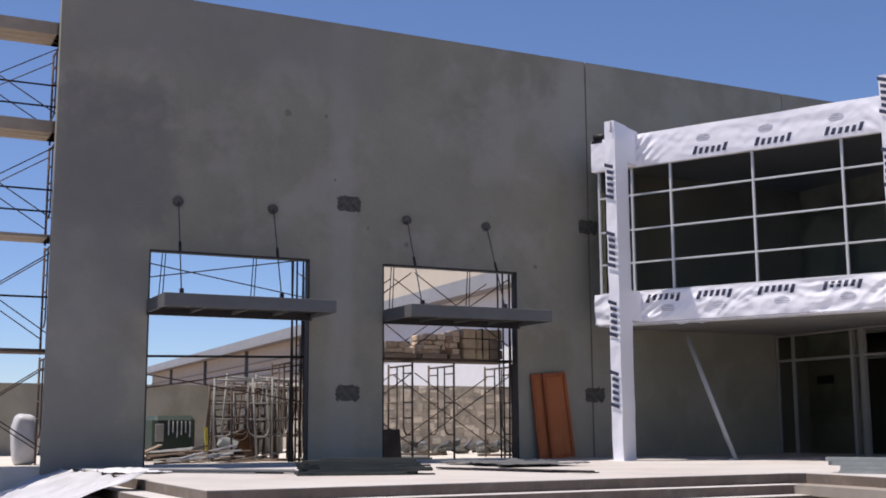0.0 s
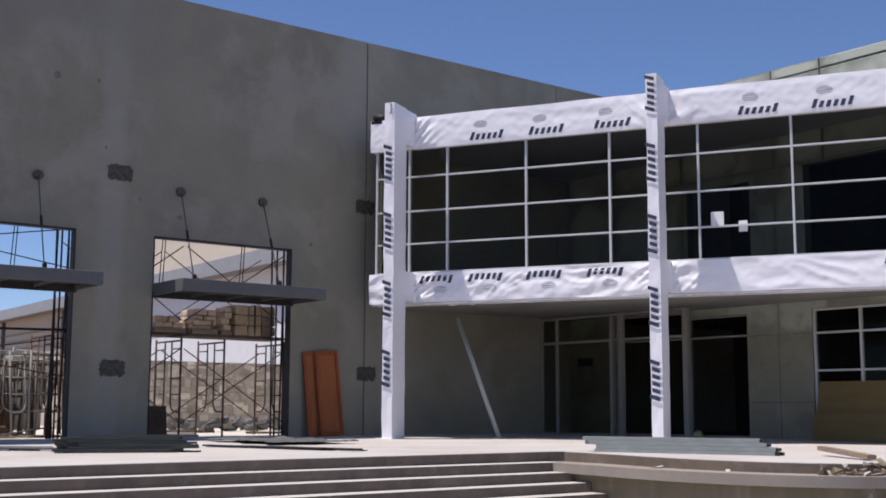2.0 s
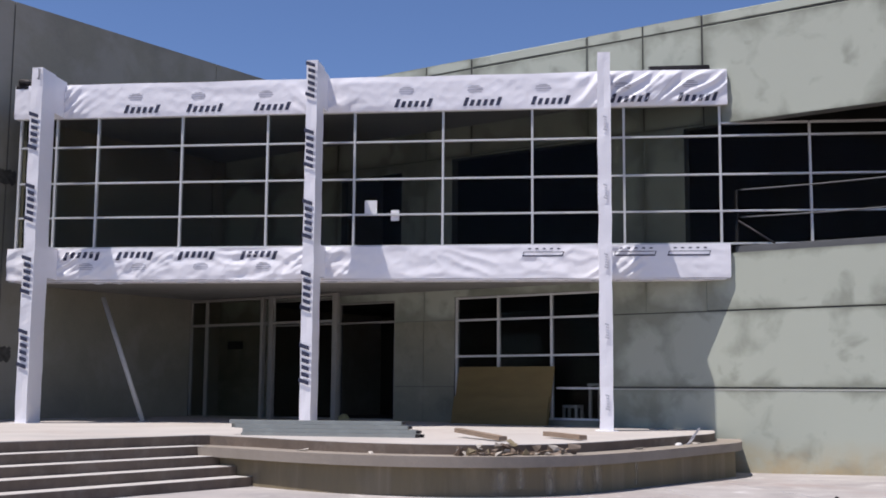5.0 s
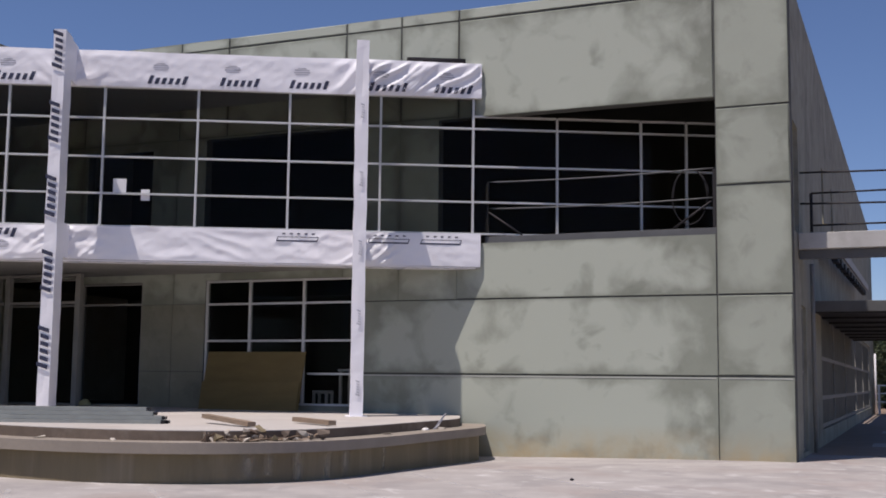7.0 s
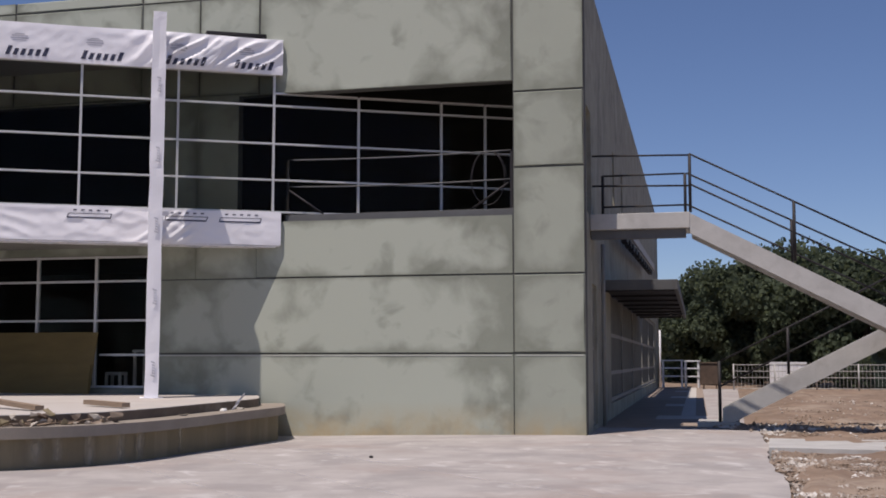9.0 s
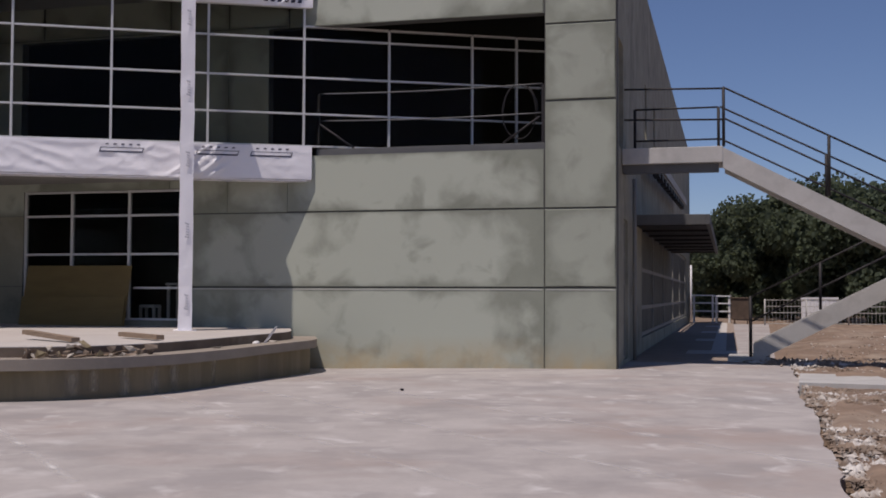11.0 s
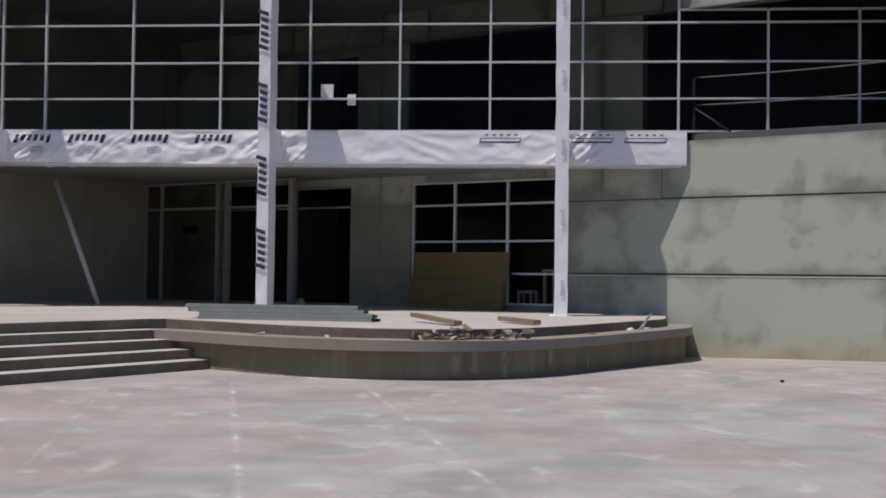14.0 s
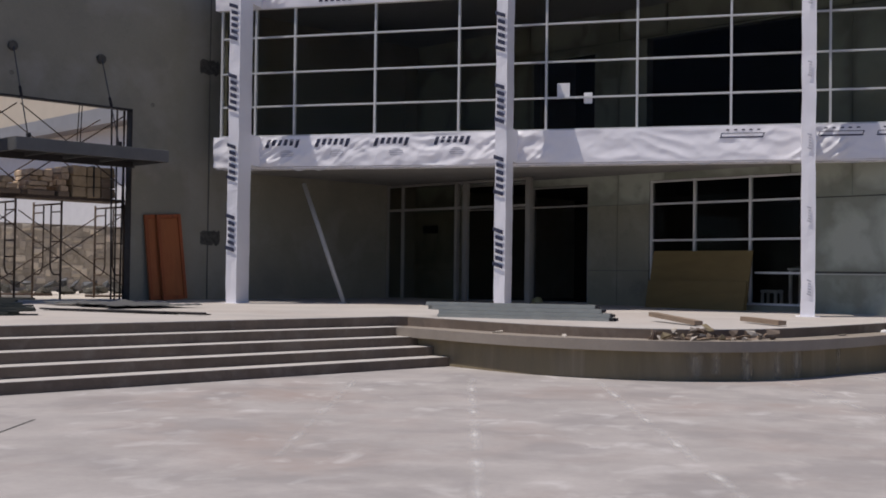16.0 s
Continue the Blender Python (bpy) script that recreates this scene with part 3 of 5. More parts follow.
RISE, TREAD, TOP_U, LEFT_V = 0.157, 0.445, -16.28, 4.55
INNER = offset(ARC, 0.42)


def uv2(u, v):
    p = site(u, v)
    return (p.x, p.y)


SR_V = 15.1        # where the flight meets the ledge, along the stairs
top_outline = [uv2(TALL_U + 0.0, LEFT_V), uv2(TOP_U, LEFT_V), uv2(TOP_U, SR_V)] + INNER[1:-2] + [uv2(-10.75, PANEL_V), uv2(TALL_U, PANEL_V)]
plat = thing("platform", pose(0, 0, 0), "raised concrete entrance platform, dusty top coloured as sunlit", "platform", kind="structure")
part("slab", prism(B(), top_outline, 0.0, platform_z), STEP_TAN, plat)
part("dusty_top", prism(B(), top_outline, lambda x, y: platform_z(x, y) + 0.001, lambda x, y: platform_z(x, y) + 0.012), LIT_DUSTY_TOP, plat, "dusty trowelled top, paler for the sun on it")
stairs = thing("front_steps", SITE, "wide flight of tan concrete steps in shade", "steps", kind="structure")
for k in range(4):
    z = RISE * (4 - k)
    u1 = TOP_U + TREAD * (k + 1)
    v0 = LEFT_V - TREAD * (k + 1)
    v1 = 15.0
    outl = [(TALL_U, v0), (u1, v0), (u1, v1), (TOP_U - 0.02, v1), (TOP_U - 0.02, LEFT_V + 0.02), (TALL_U, LEFT_V + 0.02)]
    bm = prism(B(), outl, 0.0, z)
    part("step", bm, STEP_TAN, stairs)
    part("tread_dust", prism(B(), [(TALL_U, v0 + 0.02), (u1 - 0.02, v0 + 0.02), (u1 - 0.02, v1 - 0.02), (u1 - TREAD + 0.01, v1 - 0.02), (u1 - TREAD + 0.01, v0 + TREAD - 0.01), (TALL_U, v0 + TREAD - 0.01)], z, z + 0.004), TREAD_PALE, stairs, "dusty tread top, paler for the sun on it")
ledge_wall = thing("curved_wall", pose(0, 0, 0), "curved low concrete retaining wall with water stains", "wall", kind="structure")
back = offset(ARC, 0.5)
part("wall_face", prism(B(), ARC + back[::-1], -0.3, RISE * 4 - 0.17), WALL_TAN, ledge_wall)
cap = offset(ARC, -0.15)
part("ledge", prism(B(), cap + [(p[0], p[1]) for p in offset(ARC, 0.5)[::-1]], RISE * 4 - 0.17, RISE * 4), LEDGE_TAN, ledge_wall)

# pale lime runs down the face of the curved wall
for i, wide, low in ((35, 0.36, 0.0), (37, 0.24, 0.12), (40, 0.3, 0.02), (43, 0.28, 0.0), (45, 0.4, 0.0), (50, 0.24, 0.05)):
    at, ahead = Vector(ARC[i]), Vector(ARC[i + 1])
    along = (ahead - at).normalized()
    m = Matrix(((0, along.x, along.y, at.x + along.y * 0.006), (0, along.y, -along.x, at.y - along.x * 0.006), (1, 0, 0, low - i * 1.7), (0, 0, 0, 1)))
    bm = B()
    corners = [bm.verts.new(c) for c in ((i * 1.7, -wide / 2, 0), (i * 1.7, wide / 2, 0), (i * 1.7 + RISE * 4 - 0.175 - low, wide / 2, 0), (i * 1.7 + RISE * 4 - 0.175 - low, -wide / 2, 0))]
    bm.faces.new(corners)
    part("lime_run", bm, LIME_RUN, ledge_wall, "", m)

# ---- wrapped entrance front ----
FRONT_Y, WALL_Y = 27.45, 27.59
X_L, X_R = -14.2, 3.28
front = thing("entrance_front", pose(0, 0, 0), "two-storey entrance front wrapped in white building paper", "facade", kind="structure")


def sheet_y(x, z, z0, z1, y, seed):
    """Face of the loosely stapled sheeting over a band: taut folds near columns, crumples between."""
    edge = min(1, min(z - z0, z1 - z) / (0.15 * (z1 - z0)))
    big = noise.noise((x * 0.5 + seed, z * 0.9, seed))
    pull = max(math.exp(-((x - c) / 0.6) ** 2) for c in (-13.0, -6.3, 0.4)) + (1.0 if 0.5 < x < (1.25 if z < 6 else 9) else 0.0) + (0.3 if z < 6 and x < -6 else 0.07)
    lean = -1.0 if z > 6 and any(-0.9 < x - c < 0 for c in (-13.0, -6.3)) else 1.0
    s = (x * 0.72 * lean - z * 0.85) * 4.2 + 0.9 * noise.noise((x * 0.8, z * 0.9, seed))
    fold = max(1 - abs(noise.noise((s, x * 0.35 + z * 0.3, seed + 7))) * 2.2, 0) ** 2
    crumple = abs(noise.noise((x * 1.5 + z, z * 3.4, seed + 3))) if z < 6 else 0.35 * abs(noise.noise((x * 1.1 + z, z * 3.0, seed + 3)))
    d = edge * (0.018 * big + 0.06 * min(pull, 1.1) * fold + (0.075 if z < 6 and x < -6 else 0.045) * (0.25 - crumple) * (0.4 if z < 6 and x > 1.25 else 1) + 0.007 * noise.noise((x * 6, z * 7, seed)))
    return y - 0.02 - max(d, -0.017)


def wrapped_band(x0, x1, z0, z1, y, seed, depth=0.26):
    """A boxed band with creased sheeting over its face."""
    bm = B()
    nx, nz = int((x1 - x0) / 0.045), 20
    rows3 = []
    for j in range(nz + 1):
        row = []
        for i in range(nx + 1):
            x, z = x0 + (x1 - x0) * i / nx, z0 + (z1 - z0) * j / nz
            sag = 0.02 * noise.noise((x * 0.5 + seed, z * 0.9, seed)) if j in (0, nz) else 0
            row.append(bm.verts.new((x, sheet_y(x, z, z0, z1, y, seed), z + sag)))
        rows3.append(row)
    for j in range(nz):
        for i in range(nx):
            f = bm.faces.new((rows3[j][i], rows3[j][i + 1], rows3[j + 1][i + 1], rows3[j + 1][i]))
            f.smooth = True
    box(bm, x0, x1, y, y + depth, z0 + 0.015, z1 - 0.015)
    return bm


BANDS = ((8.32, 9.17, 3.1), (4.27, 5.05, 9.7))
for z0, z1, s in BANDS:
    part("wrapped_band", wrapped_band(X_L, X_R, z0, z1, FRONT_Y, s), WRAP, front, "white wrapped spandrel band with creases")
bm = B()
hem = []
for k in range(220):
    x = X_L + 0.02 + (X_R - X_L - 0.04) * k / 219
    drop = 0.03 + 0.11 * abs(noise.noise((x * 1.9, 2.0, 4.0))) + 0.03 * noise.noise((x * 9, 1.0, 2.0))
    hem.append([bm.verts.new((x, FRONT_Y + 0.06 + 0.03 * noise.noise((x * 3, z, 1.0)), z)) for z in (4.3, 4.27 - drop)])
for p_, q_ in zip(hem, hem[1:]):
    bm.faces.new((p_[0], q_[0], q_[1], p_[1]))
part("torn_hem", bm, SHEET_DULL, front, "ragged grey lower hem of the sheeting")
COL_Y0, COL_Y1, COL_TOP = 26.15, 26.85, 9.27
FIN_X = ((-13.15, -12.87), (-6.43, -6.17), (0.27, 0.56))


def wrapped_post(a, b, y0, y1, z0, z1, seed):
    """A boxed post under loosely folded sheeting."""
    bm = B()
    rings, n = [], int((z1 - z0) / 0.12)
    for j in range(n + 1):
        z = z0 + (z1 - z0) * j / n
        w = [0.014 * noise.noise((z * f, seed * 5, f)) for f in (1.7, 2.1, 1.5, 2.6)]
        rings.append([bm.verts.new(p) for p in ((a + w[0], y0 + w[2], z), ((a + b) / 2, y0 + w[3] * 1.4, z), (b + w[1], y0 + w[2], z),
                                                (b + w[1], y1, z), (a + w[0], y1, z))])
    for j in range(n):
        for i in range(5):
            bm.faces.new((rings[j][i], rings[j][(i + 1) % 5], rings[j + 1][(i + 1) % 5], rings[j + 1][i]))
    bm.faces.new(rings[0][::-1])
    bm.faces.new(rings[-1])
    return bm


for k, (a, b) in enumerate(FIN_X):
    foot = platform_z(a, 26.4)
    part("column", wrapped_post(a, b, COL_Y0, COL_Y1, foot, COL_TOP, k + 1), WRAP, front, "white wrapped column with dark printed marks")
    for z0, z1 in ((8.33, COL_TOP - 0.02), (4.28, 5.04)):
        part("bracket", box(B(), a + 0.03, b - 0.02, COL_Y1 - 0.01, FRONT_Y + 0.05, z0, z1), WRAP, front)
    part("base_plate", box(B(), a - 0.1, b + 0.1, COL_Y0 - 0.08, COL_Y1 + 0.05, foot - 0.01, foot + 0.02), WRAP, front)
# glazing grid of the upper storey, running on into the panel building
MX = [-14.05, -13.1, -12.02, -9.86, -7.7, -5.54, -3.39, -1.26, 0.89, 3.1, 5.13, 7.18, 8.3]
MZ = [5.07, 5.83, 6.69, 7.6, 8.34]
X_END = 10.2
upper = thing("window_1", pose(0, 0, 0), "dark tinted curtain-wall glazing in aluminium mullions", "window", kind="structure")
for k, x in enumerate(MX):
    top = 8.34 if x < 3.3 else 7.87
    part("mullion", box(B(), x - 0.025, x + 0.025, WALL_Y - 0.07, WALL_Y + 0.06, 5.05, top + 0.02), ALU, upper)
xs_all = MX + [X_END]
for a, b in zip(xs_all, xs_all[1:]):
    for k, z in enumerate(MZ):
        if z > 7.9 and a > 2.9:
            z = 7.9
        part("transom", box(B(), a + 0.026, b - 0.026, WALL_Y - 0.065, WALL_Y + 0.05, z - 0.021, z + 0.021), ALU, upper)
    for z0, z1 in zip(MZ, MZ[1:]):
        if a > 2.9:
            z1 = min(z1, 7.88)
        ob = part("pane", box(B(), a + 0.03, b - 0.03, WALL_Y - 0.006, WALL_Y + 0.006, z0 + 0.02, z1 - 0.02), GLAZE, upper)
        ob.visible_shadow = False

# soffit, floor and roof of the glazed lobby, a wedge between the front and the two walls
wedge = [(X_L, FRONT_Y + 0.27), (X_R - 0.15, FRONT_Y + 0.27), uv2(-10.45, PANEL_V - 0.005), uv2(TALL_U + 0.005, PANEL_V - 0.005), uv2(TALL_U + 0.005, 18.7)]
part("soffit", prism(B(), wedge, 4.33, 4.95), SOFFIT_DARK, front, "unpainted soffit over the entrance")
part("lobby_roof", prism(B(), wedge, 8.75, 8.95), ROOF_GREY, front)
part("closing_wall", prism(B(), [(X_L + 0.02, 27.72), uv2(TALL_U, 18.6), uv2(TALL_U, 18.75), (X_L + 0.2, 27.74)], 4.4, 8.9), PANEL_SHADED, front)

# ---- storefront frames in the panel wall ----


def frame_set(name, label, u0, u1, z0, z1, ups, acrosses, v=PANEL_V + 0.1, glassed=True, along="x", category="window", grid=SITE, w=0.032, pane=None):
    """A glazed frame: jambs, mullions, transoms and a pane in each field."""
    top = thing(name, grid, label, category, kind="structure")

    def bar(nm, a0, a1, b0, b1, d=0.05):
        q = box(B(), a0, a1, v - d, v + d, b0, b1) if along == "x" else box(B(), v - d, v + d, a0, a1, b0, b1)
        part(nm, q, ALU if name == "window_2" else ALU_DULL, top)
    xs = [u0 + w, *ups, u1 - w]
    for x in xs:
        bar("mullion", x - w, x + w, z0, z1)
    zs = [z0 + w, *acrosses, z1 - w]
    for a, b in zip(xs, xs[1:]):
        for z in zs:
            bar("transom", a + w + 0.001, b - w - 0.001, z - w * 0.8, z + w * 0.8, 0.045)
        for c, d in zip(zs, zs[1:]):
            if glassed:
                q = (box(B(), a + w * 0.9, b - w * 0.9, v - 0.005, v + 0.005, c, d) if along == "x"
                     else box(B(), v - 0.005, v + 0.005, a + w * 0.9, b - w * 0.9, c, d))
                part("pane", q, pane or GLAZE, top).visible_shadow = False
    return top


frame_set("window_2", "ground-floor window with dark panes in aluminium frames", -17.98, -13.4, 0.95, 4.14, [-16.63, -15.04], [2.57, 3.52])
frame_set("window_3", "storefront glazing beside the entrance door", -24.75, -22.2, 0.83, 4.3, [], [3.55], category="window")
frame_set("door_1", "empty doorway with aluminium frame and transom", -22.1, -19.98, 0.83, 4.13, [], [3.55], glassed=False, category="door")
frame_set("window_4", "row of dusty side windows, panes greyed for reflections, under a flat canopy", 7.6, 44.0, 0.42, 3.75, [13.9, 20.5, 28.5, 36.0], [1.26, 2.35], v=-0.12, along="y", grid=SIDE, w=0.07, pane=GREY_GLASS)
frame_set("door_2", "narrow side door with glazed lights", 1.7, 2.9, 0.1, 3.4, [2.3], [1.9, 2.6], v=-0.12, along="y", category="door", grid=SIDE)
part("transom", box(B(), -14.9, -13.45, PANEL_V + 0.06, PANEL_V + 0.14, 1.72, 1.77), ALU, bpy.data.objects["window_2"])
SHOP_V = 24.6
frame_l = thing("storefront_frame", SITE, "dull aluminium storefront frame standing in front of the entrance wall", "frame", kind="structure")
for u, w2 in ((-26.78, 0.03), (-26.12, 0.045), (-23.86, 0.05), (-23.5, 0.08), (-21.12, 0.08)):
    part("mullion", box(B(), u - w2, u + w2, SHOP_V - 0.06, SHOP_V + 0.06, 0.83, 4.31), ALU_DULL, frame_l)
for a, b in ((-26.74, -26.17), (-26.07, -23.92), (-23.8, -23.59), (-23.41, -21.21)):
    for z in (3.54, 4.27):
        part("transom", box(B(), a, b, SHOP_V - 0.05, SHOP_V + 0.05, z - 0.035, z + 0.035), ALU_DULL, frame_l)
for a, b in ((-26.74, -26.17), (-26.07, -23.92)):
    for z0, z1 in ((0.9, 3.5), (3.58, 4.23)):
        part("pane", box(B(), a, b, SHOP_V - 0.005, SHOP_V + 0.005, z0, z1), GLAZE, frame_l).visible_shadow = False
ctrl = thing("wall_box", SITE @ pose(-26.1, PANEL_V, 2.98), "small dark electrical box on the wall", "electrical box")
part("body", box(B(), -0.3, 0.3, -0.08, 0.0, -0.1, 0.14, 0.01), STEEL_DARK, ctrl)


# ---- canopies over the two doorways ----
def canopy(v0, v1, group):
    out, z0, z1 = 1.7, 4.27, 4.56
    m = SITE @ pose(TALL_U, v0, z0)
    top = thing("door_canopy", m, "grey steel canopy hung from the wall by tie rods", "canopy", group)
    w, h = v1 - v0, z1 - z0
    part("fascia", box(B(), out - 0.06, out, 0, w, 0, h, 0.008), STEEL_GREY, top)
    for y in (0, w - 0.06):
        part("side_channel", box(B(), 0.002, out - 0.062, y, y + 0.06, 0, h), STEEL_GREY, top)
    # Dark deck and ledger colour stands in for the shade under the canopy.
    part("deck", box(B(), 0.002, out - 0.064, 0.064, w - 0.064, 0.1, 0.15), STEEL_DARK, top, "underside decking, dark in place of shade")
    part("ledger", box(B(), 0.003, 0.1, 0.0, w, -0.05, 0.098), STEEL_DARK, top)
    for k in range(1, 4):
        y = w * k / 4
        part("rib", box(B(), 0.102, out - 0.066, y - 0.025, y + 0.025, 0.02, 0.098), STEEL_GREY, top)
    for y in (0.35, 2.55):
        for dy in (0, 0.09):
            part("stay_rod", tube(B(), (-0.4, y + dy, h - 0.05), (-0.45, y + 0.14 + dy * 0.7, 6.7 - z0), 0.013, 6), STEEL_DARK, top)
        part("stay_bar", box(B(), -0.44, 0.0, y - 0.03, y + 0.12, h - 0.09, h - 0.05), STEEL_DARK, top)
    for y in (0.75, 3.05):
        head = Vector((0.06, y - 0.1, 6.88 - z0))
        foot = Vector((1.35, y - 0.3, h + 0.0))
        rod = part("tie_rod", tube(B(), head, foot, 0.015, 8), STEEL_GREY, top)
        part("turnbuckle", tube(B(), head.lerp(foot, 0.45), head.lerp(foot, 0.56), 0.035, 8), STEEL_DARK, rod)
        part("anchor_plate", tube(B(), head - Vector((0.055, 0, 0)), head + Vector((0.02, 0, 0)), 0.115, 18), PATCH_GREY, rod, "round dark anchor plate")
        part("clevis", box(B(), foot.x - 0.05, foot.x + 0.05, foot.y - 0.04, foot.y + 0.04, h, h + 0.14, 0.01), STEEL_DARK, rod)
    return top


canopy(6.0, 9.95, "canopies over doorways")
canopy(11.85, 15.75, "canopies over doorways")
# door reveals of dark angle iron and the unplastered brace pockets
for a, b in DOORS:
    fr = thing("door_lining", SITE, "dark steel angle lining a rough doorway", "door frame", kind="structure")
    for v in (a, b):
        s = 1 if v == a else -1
        part("jamb", box(B(), TALL_U - 0.23, TALL_U + 0.012, min(v, v + 0.03 * s) + 0.002, max(v, v + 0.03 * s) + 0.002, 0.8, HEAD - 0.002), STEEL_DARK, fr)
    part("head", box(B(), TALL_U - 0.23, TALL_U + 0.012, a + 0.035, b - 0.035, HEAD - 0.04, HEAD - 0.002), STEEL_DARK, fr)


def pocket(v, z, seed):
    r = random.Random(seed)
    top = thing("brace_pocket", SITE @ pose(TALL_U, v, z), "dark chipped brace pocket in the concrete wall", "wall pocket", "brace pockets")
    bm = B()
    n, m_ = 16, 10
    g = [[bm.verts.new((0.006 + 0.028 * abs(noise.noise((i * 0.45, j * 0.5, seed * 3.1))), -0.31 + 0.62 * i / n + 0.06 * noise.noise((j * 0.8, seed, 2)),
                        -0.19 + 0.38 * j / m_ + 0.07 * noise.noise((i * 0.5, seed, 7)))) for j in range(m_ + 1)] for i in range(n + 1)]
    for i in range(n):
        for j in range(m_):
            if not (i in (0, n - 1) and j in (0, m_ - 1)):
                bm.faces.new((g[i][j], g[i + 1][j], g[i + 1][j + 1], g[i][j + 1]))
    for v in [v for v in bm.verts if not v.link_faces]:
        bm.verts.remove(v)
    part("chipped_face", bm, PATCH_GREY, top)
    return top


for k, (v, z) in enumerate(((10.93, 7.18), (10.92, 2.5), (18.02, 7.1), (18.12, 2.51))):
    pocket(v, z, k)
for k, (v, z) in enumerate(((9.3, 9.32), (10.55, 7.75), (12.5, 6.25), (10.3, 9.35), (16.3, 5.9), (11.45, 6.6))):
    sp = thing("wall_plug", SITE @ pose(TALL_U, v, z), "small dark patched lifting point on the wall", "wall plug", "wall plugs")
    part("plug", tube(B(), (-0.02, 0, 0), (0.006, 0, 0), (0.09, 0.035, 0.06, 0.05, 0.06, 0.04)[k], 12), PLUG_GREY, sp)


# ---- scaffolding behind the tall wall ----
def scaffold_frame(u_off, v, z, tall, group, mat=RUST, turn=0.0, label="dark tubular steel scaffold ladder frame"):
    """One welded ladder frame: two posts, an arched inner tube and rungs."""
    top = thing("scaffold_ladder", SITE @ pose(TALL_U - u_off, v, z, 0, 0, turn), label, "scaffold", group)
    w = 1.5
    for x in (0, -w):
        part("post", tube(B(), (x, 0, 0), (x, 0, tall), 0.028, 7), mat, top)
    part("top_bar", tube(B(), (0, 0, tall - 0.08), (-w, 0, tall - 0.08), 0.024, 7), mat, top)
    for s, x in ((1, -0.55), (-1, -w + 0.55)):
        bm = B()
        bent_tube(bm, [(x, 0, tall - 0.08), (x, 0, 0.85), (x + s * 0.06, 0, 0.7), (x + s * 0.2, 0, 0.62), (x + s * 0.55, 0, 0.62)], 0.02)
        part("inner_tube", bm, mat, top)
        for zz in (1.05, 1.45, 1.85, 2.2):
            if zz < tall - 0.2:
                part("rung", tube(B(), (x, 0, zz), (x + s * 0.55, 0, zz), 0.017, 6), mat, top)
    return top


LEVELS = (0.86, 3.4, 6.0, 8.45, 10.8)
FRAMES_V = (-1.6, 1.2, 4.05, 9.75, 10.3, 13.02, 14.22, 15.97)
protos = {}
for lev, (z, z_next) in enumerate(zip(LEVELS, LEVELS[1:])):
    for v in FRAMES_V:
        if lev and v > 9:
            continue
        tall = round(z_next - z - 0.06, 2)
        if tall not in protos:
            protos[tall] = scaffold_frame(0.75, v, z, tall, "scaffold frames")
        else:
            copy_thing(protos[tall], SITE @ pose(TALL_U - 0.75, v, z))
    h = z_next - z
    for a, b in ((-1.6, 1.2), (1.2, 4.05), (4.05, 10.3), (10.3, 13.02), (13.02, 15.97)):
        bay = thing("scaffold_bay", SITE @ pose(TALL_U - 0.75, a, z), "scaffold bay with crossed braces, brown planks and guard rails", "scaffold",
                    "scaffold bays")
        w = b - a
        lo, hi = (0.35, h - 0.35) if w < 4 else (h * 0.55, h - 0.15)
        for x in (0.03, -1.28)[:1 if w > 4 else 2]:
            part("brace", tube(B(), (x, 0.04, lo), (x, w - 0.04, hi), 0.015, 6), RUST, bay)
            part("brace", tube(B(), (x + 0.03, 0.04, hi), (x + 0.03, w - 0.04, lo), 0.015, 6), RUST, bay)
        if lev:
            if w > 4 and lev == 1:
                part("ledger_tube", tube(B(), (0, 0, -0.1), (0, w, 0.0), 0.03, 7), STEEL_DARK, bay)
            for k in range(0 if w > 4 and lev == 1 else 3):
                part("plank", box(B(), -0.4 - 0.32 * k, -0.12 - 0.32 * k, -0.15, w + 0.1, -0.02, 0.26 if lev == 3 and k == 0 else 0.05), STEEL_TAN if lev > 1 else RUST, bay)
            for zz in ((0.55, 1.05) if lev > 1 else (1.2,)):
                part("guard_rail", tube(B(), (0.04, 0, zz), (0.04, w, zz), 0.024, 6), STEEL_DARK, bay)
        if lev == 3:
            for k in range(3):
                part("plank", box(B(), -0.4 - 0.32 * k, -0.12 - 0.32 * k, -0.15, w + 0.1, h - 0.02, h + (0.28 if k == 0 else 0.05)), STEEL_TAN, bay)


for k, (dv, tall) in enumerate(((15.55, 5.6), (15.68, 6.3), (15.86, 5.9), (15.99, 6.6), (16.09, 6.1), (9.66, 6.5), (9.77, 5.9), (9.86, 6.6), (9.98, 6.2), (10.12, 6.4))):
    pole_ = thing("scaffold_tube", SITE @ pose(TALL_U - 0.62 - 0.05 * (k % 5), dv, 0.853, 0.8 - 0.7 * (k % 3), 0, 0), "loose dark scaffold tube standing beside the doorway", "scaffold tube", "loose scaffold tubes")
    part("tube", tube(B(), (0, 0, 0), (0, 0, tall), 0.024, 7), STEEL_DARK, pole_)
    part("collar", tube(B(), (0, 0, tall - 0.5), (0, 0, tall - 0.38), 0.036, 8), STEEL_DARK, pole_)
rk = random.Random(12)
stack = []
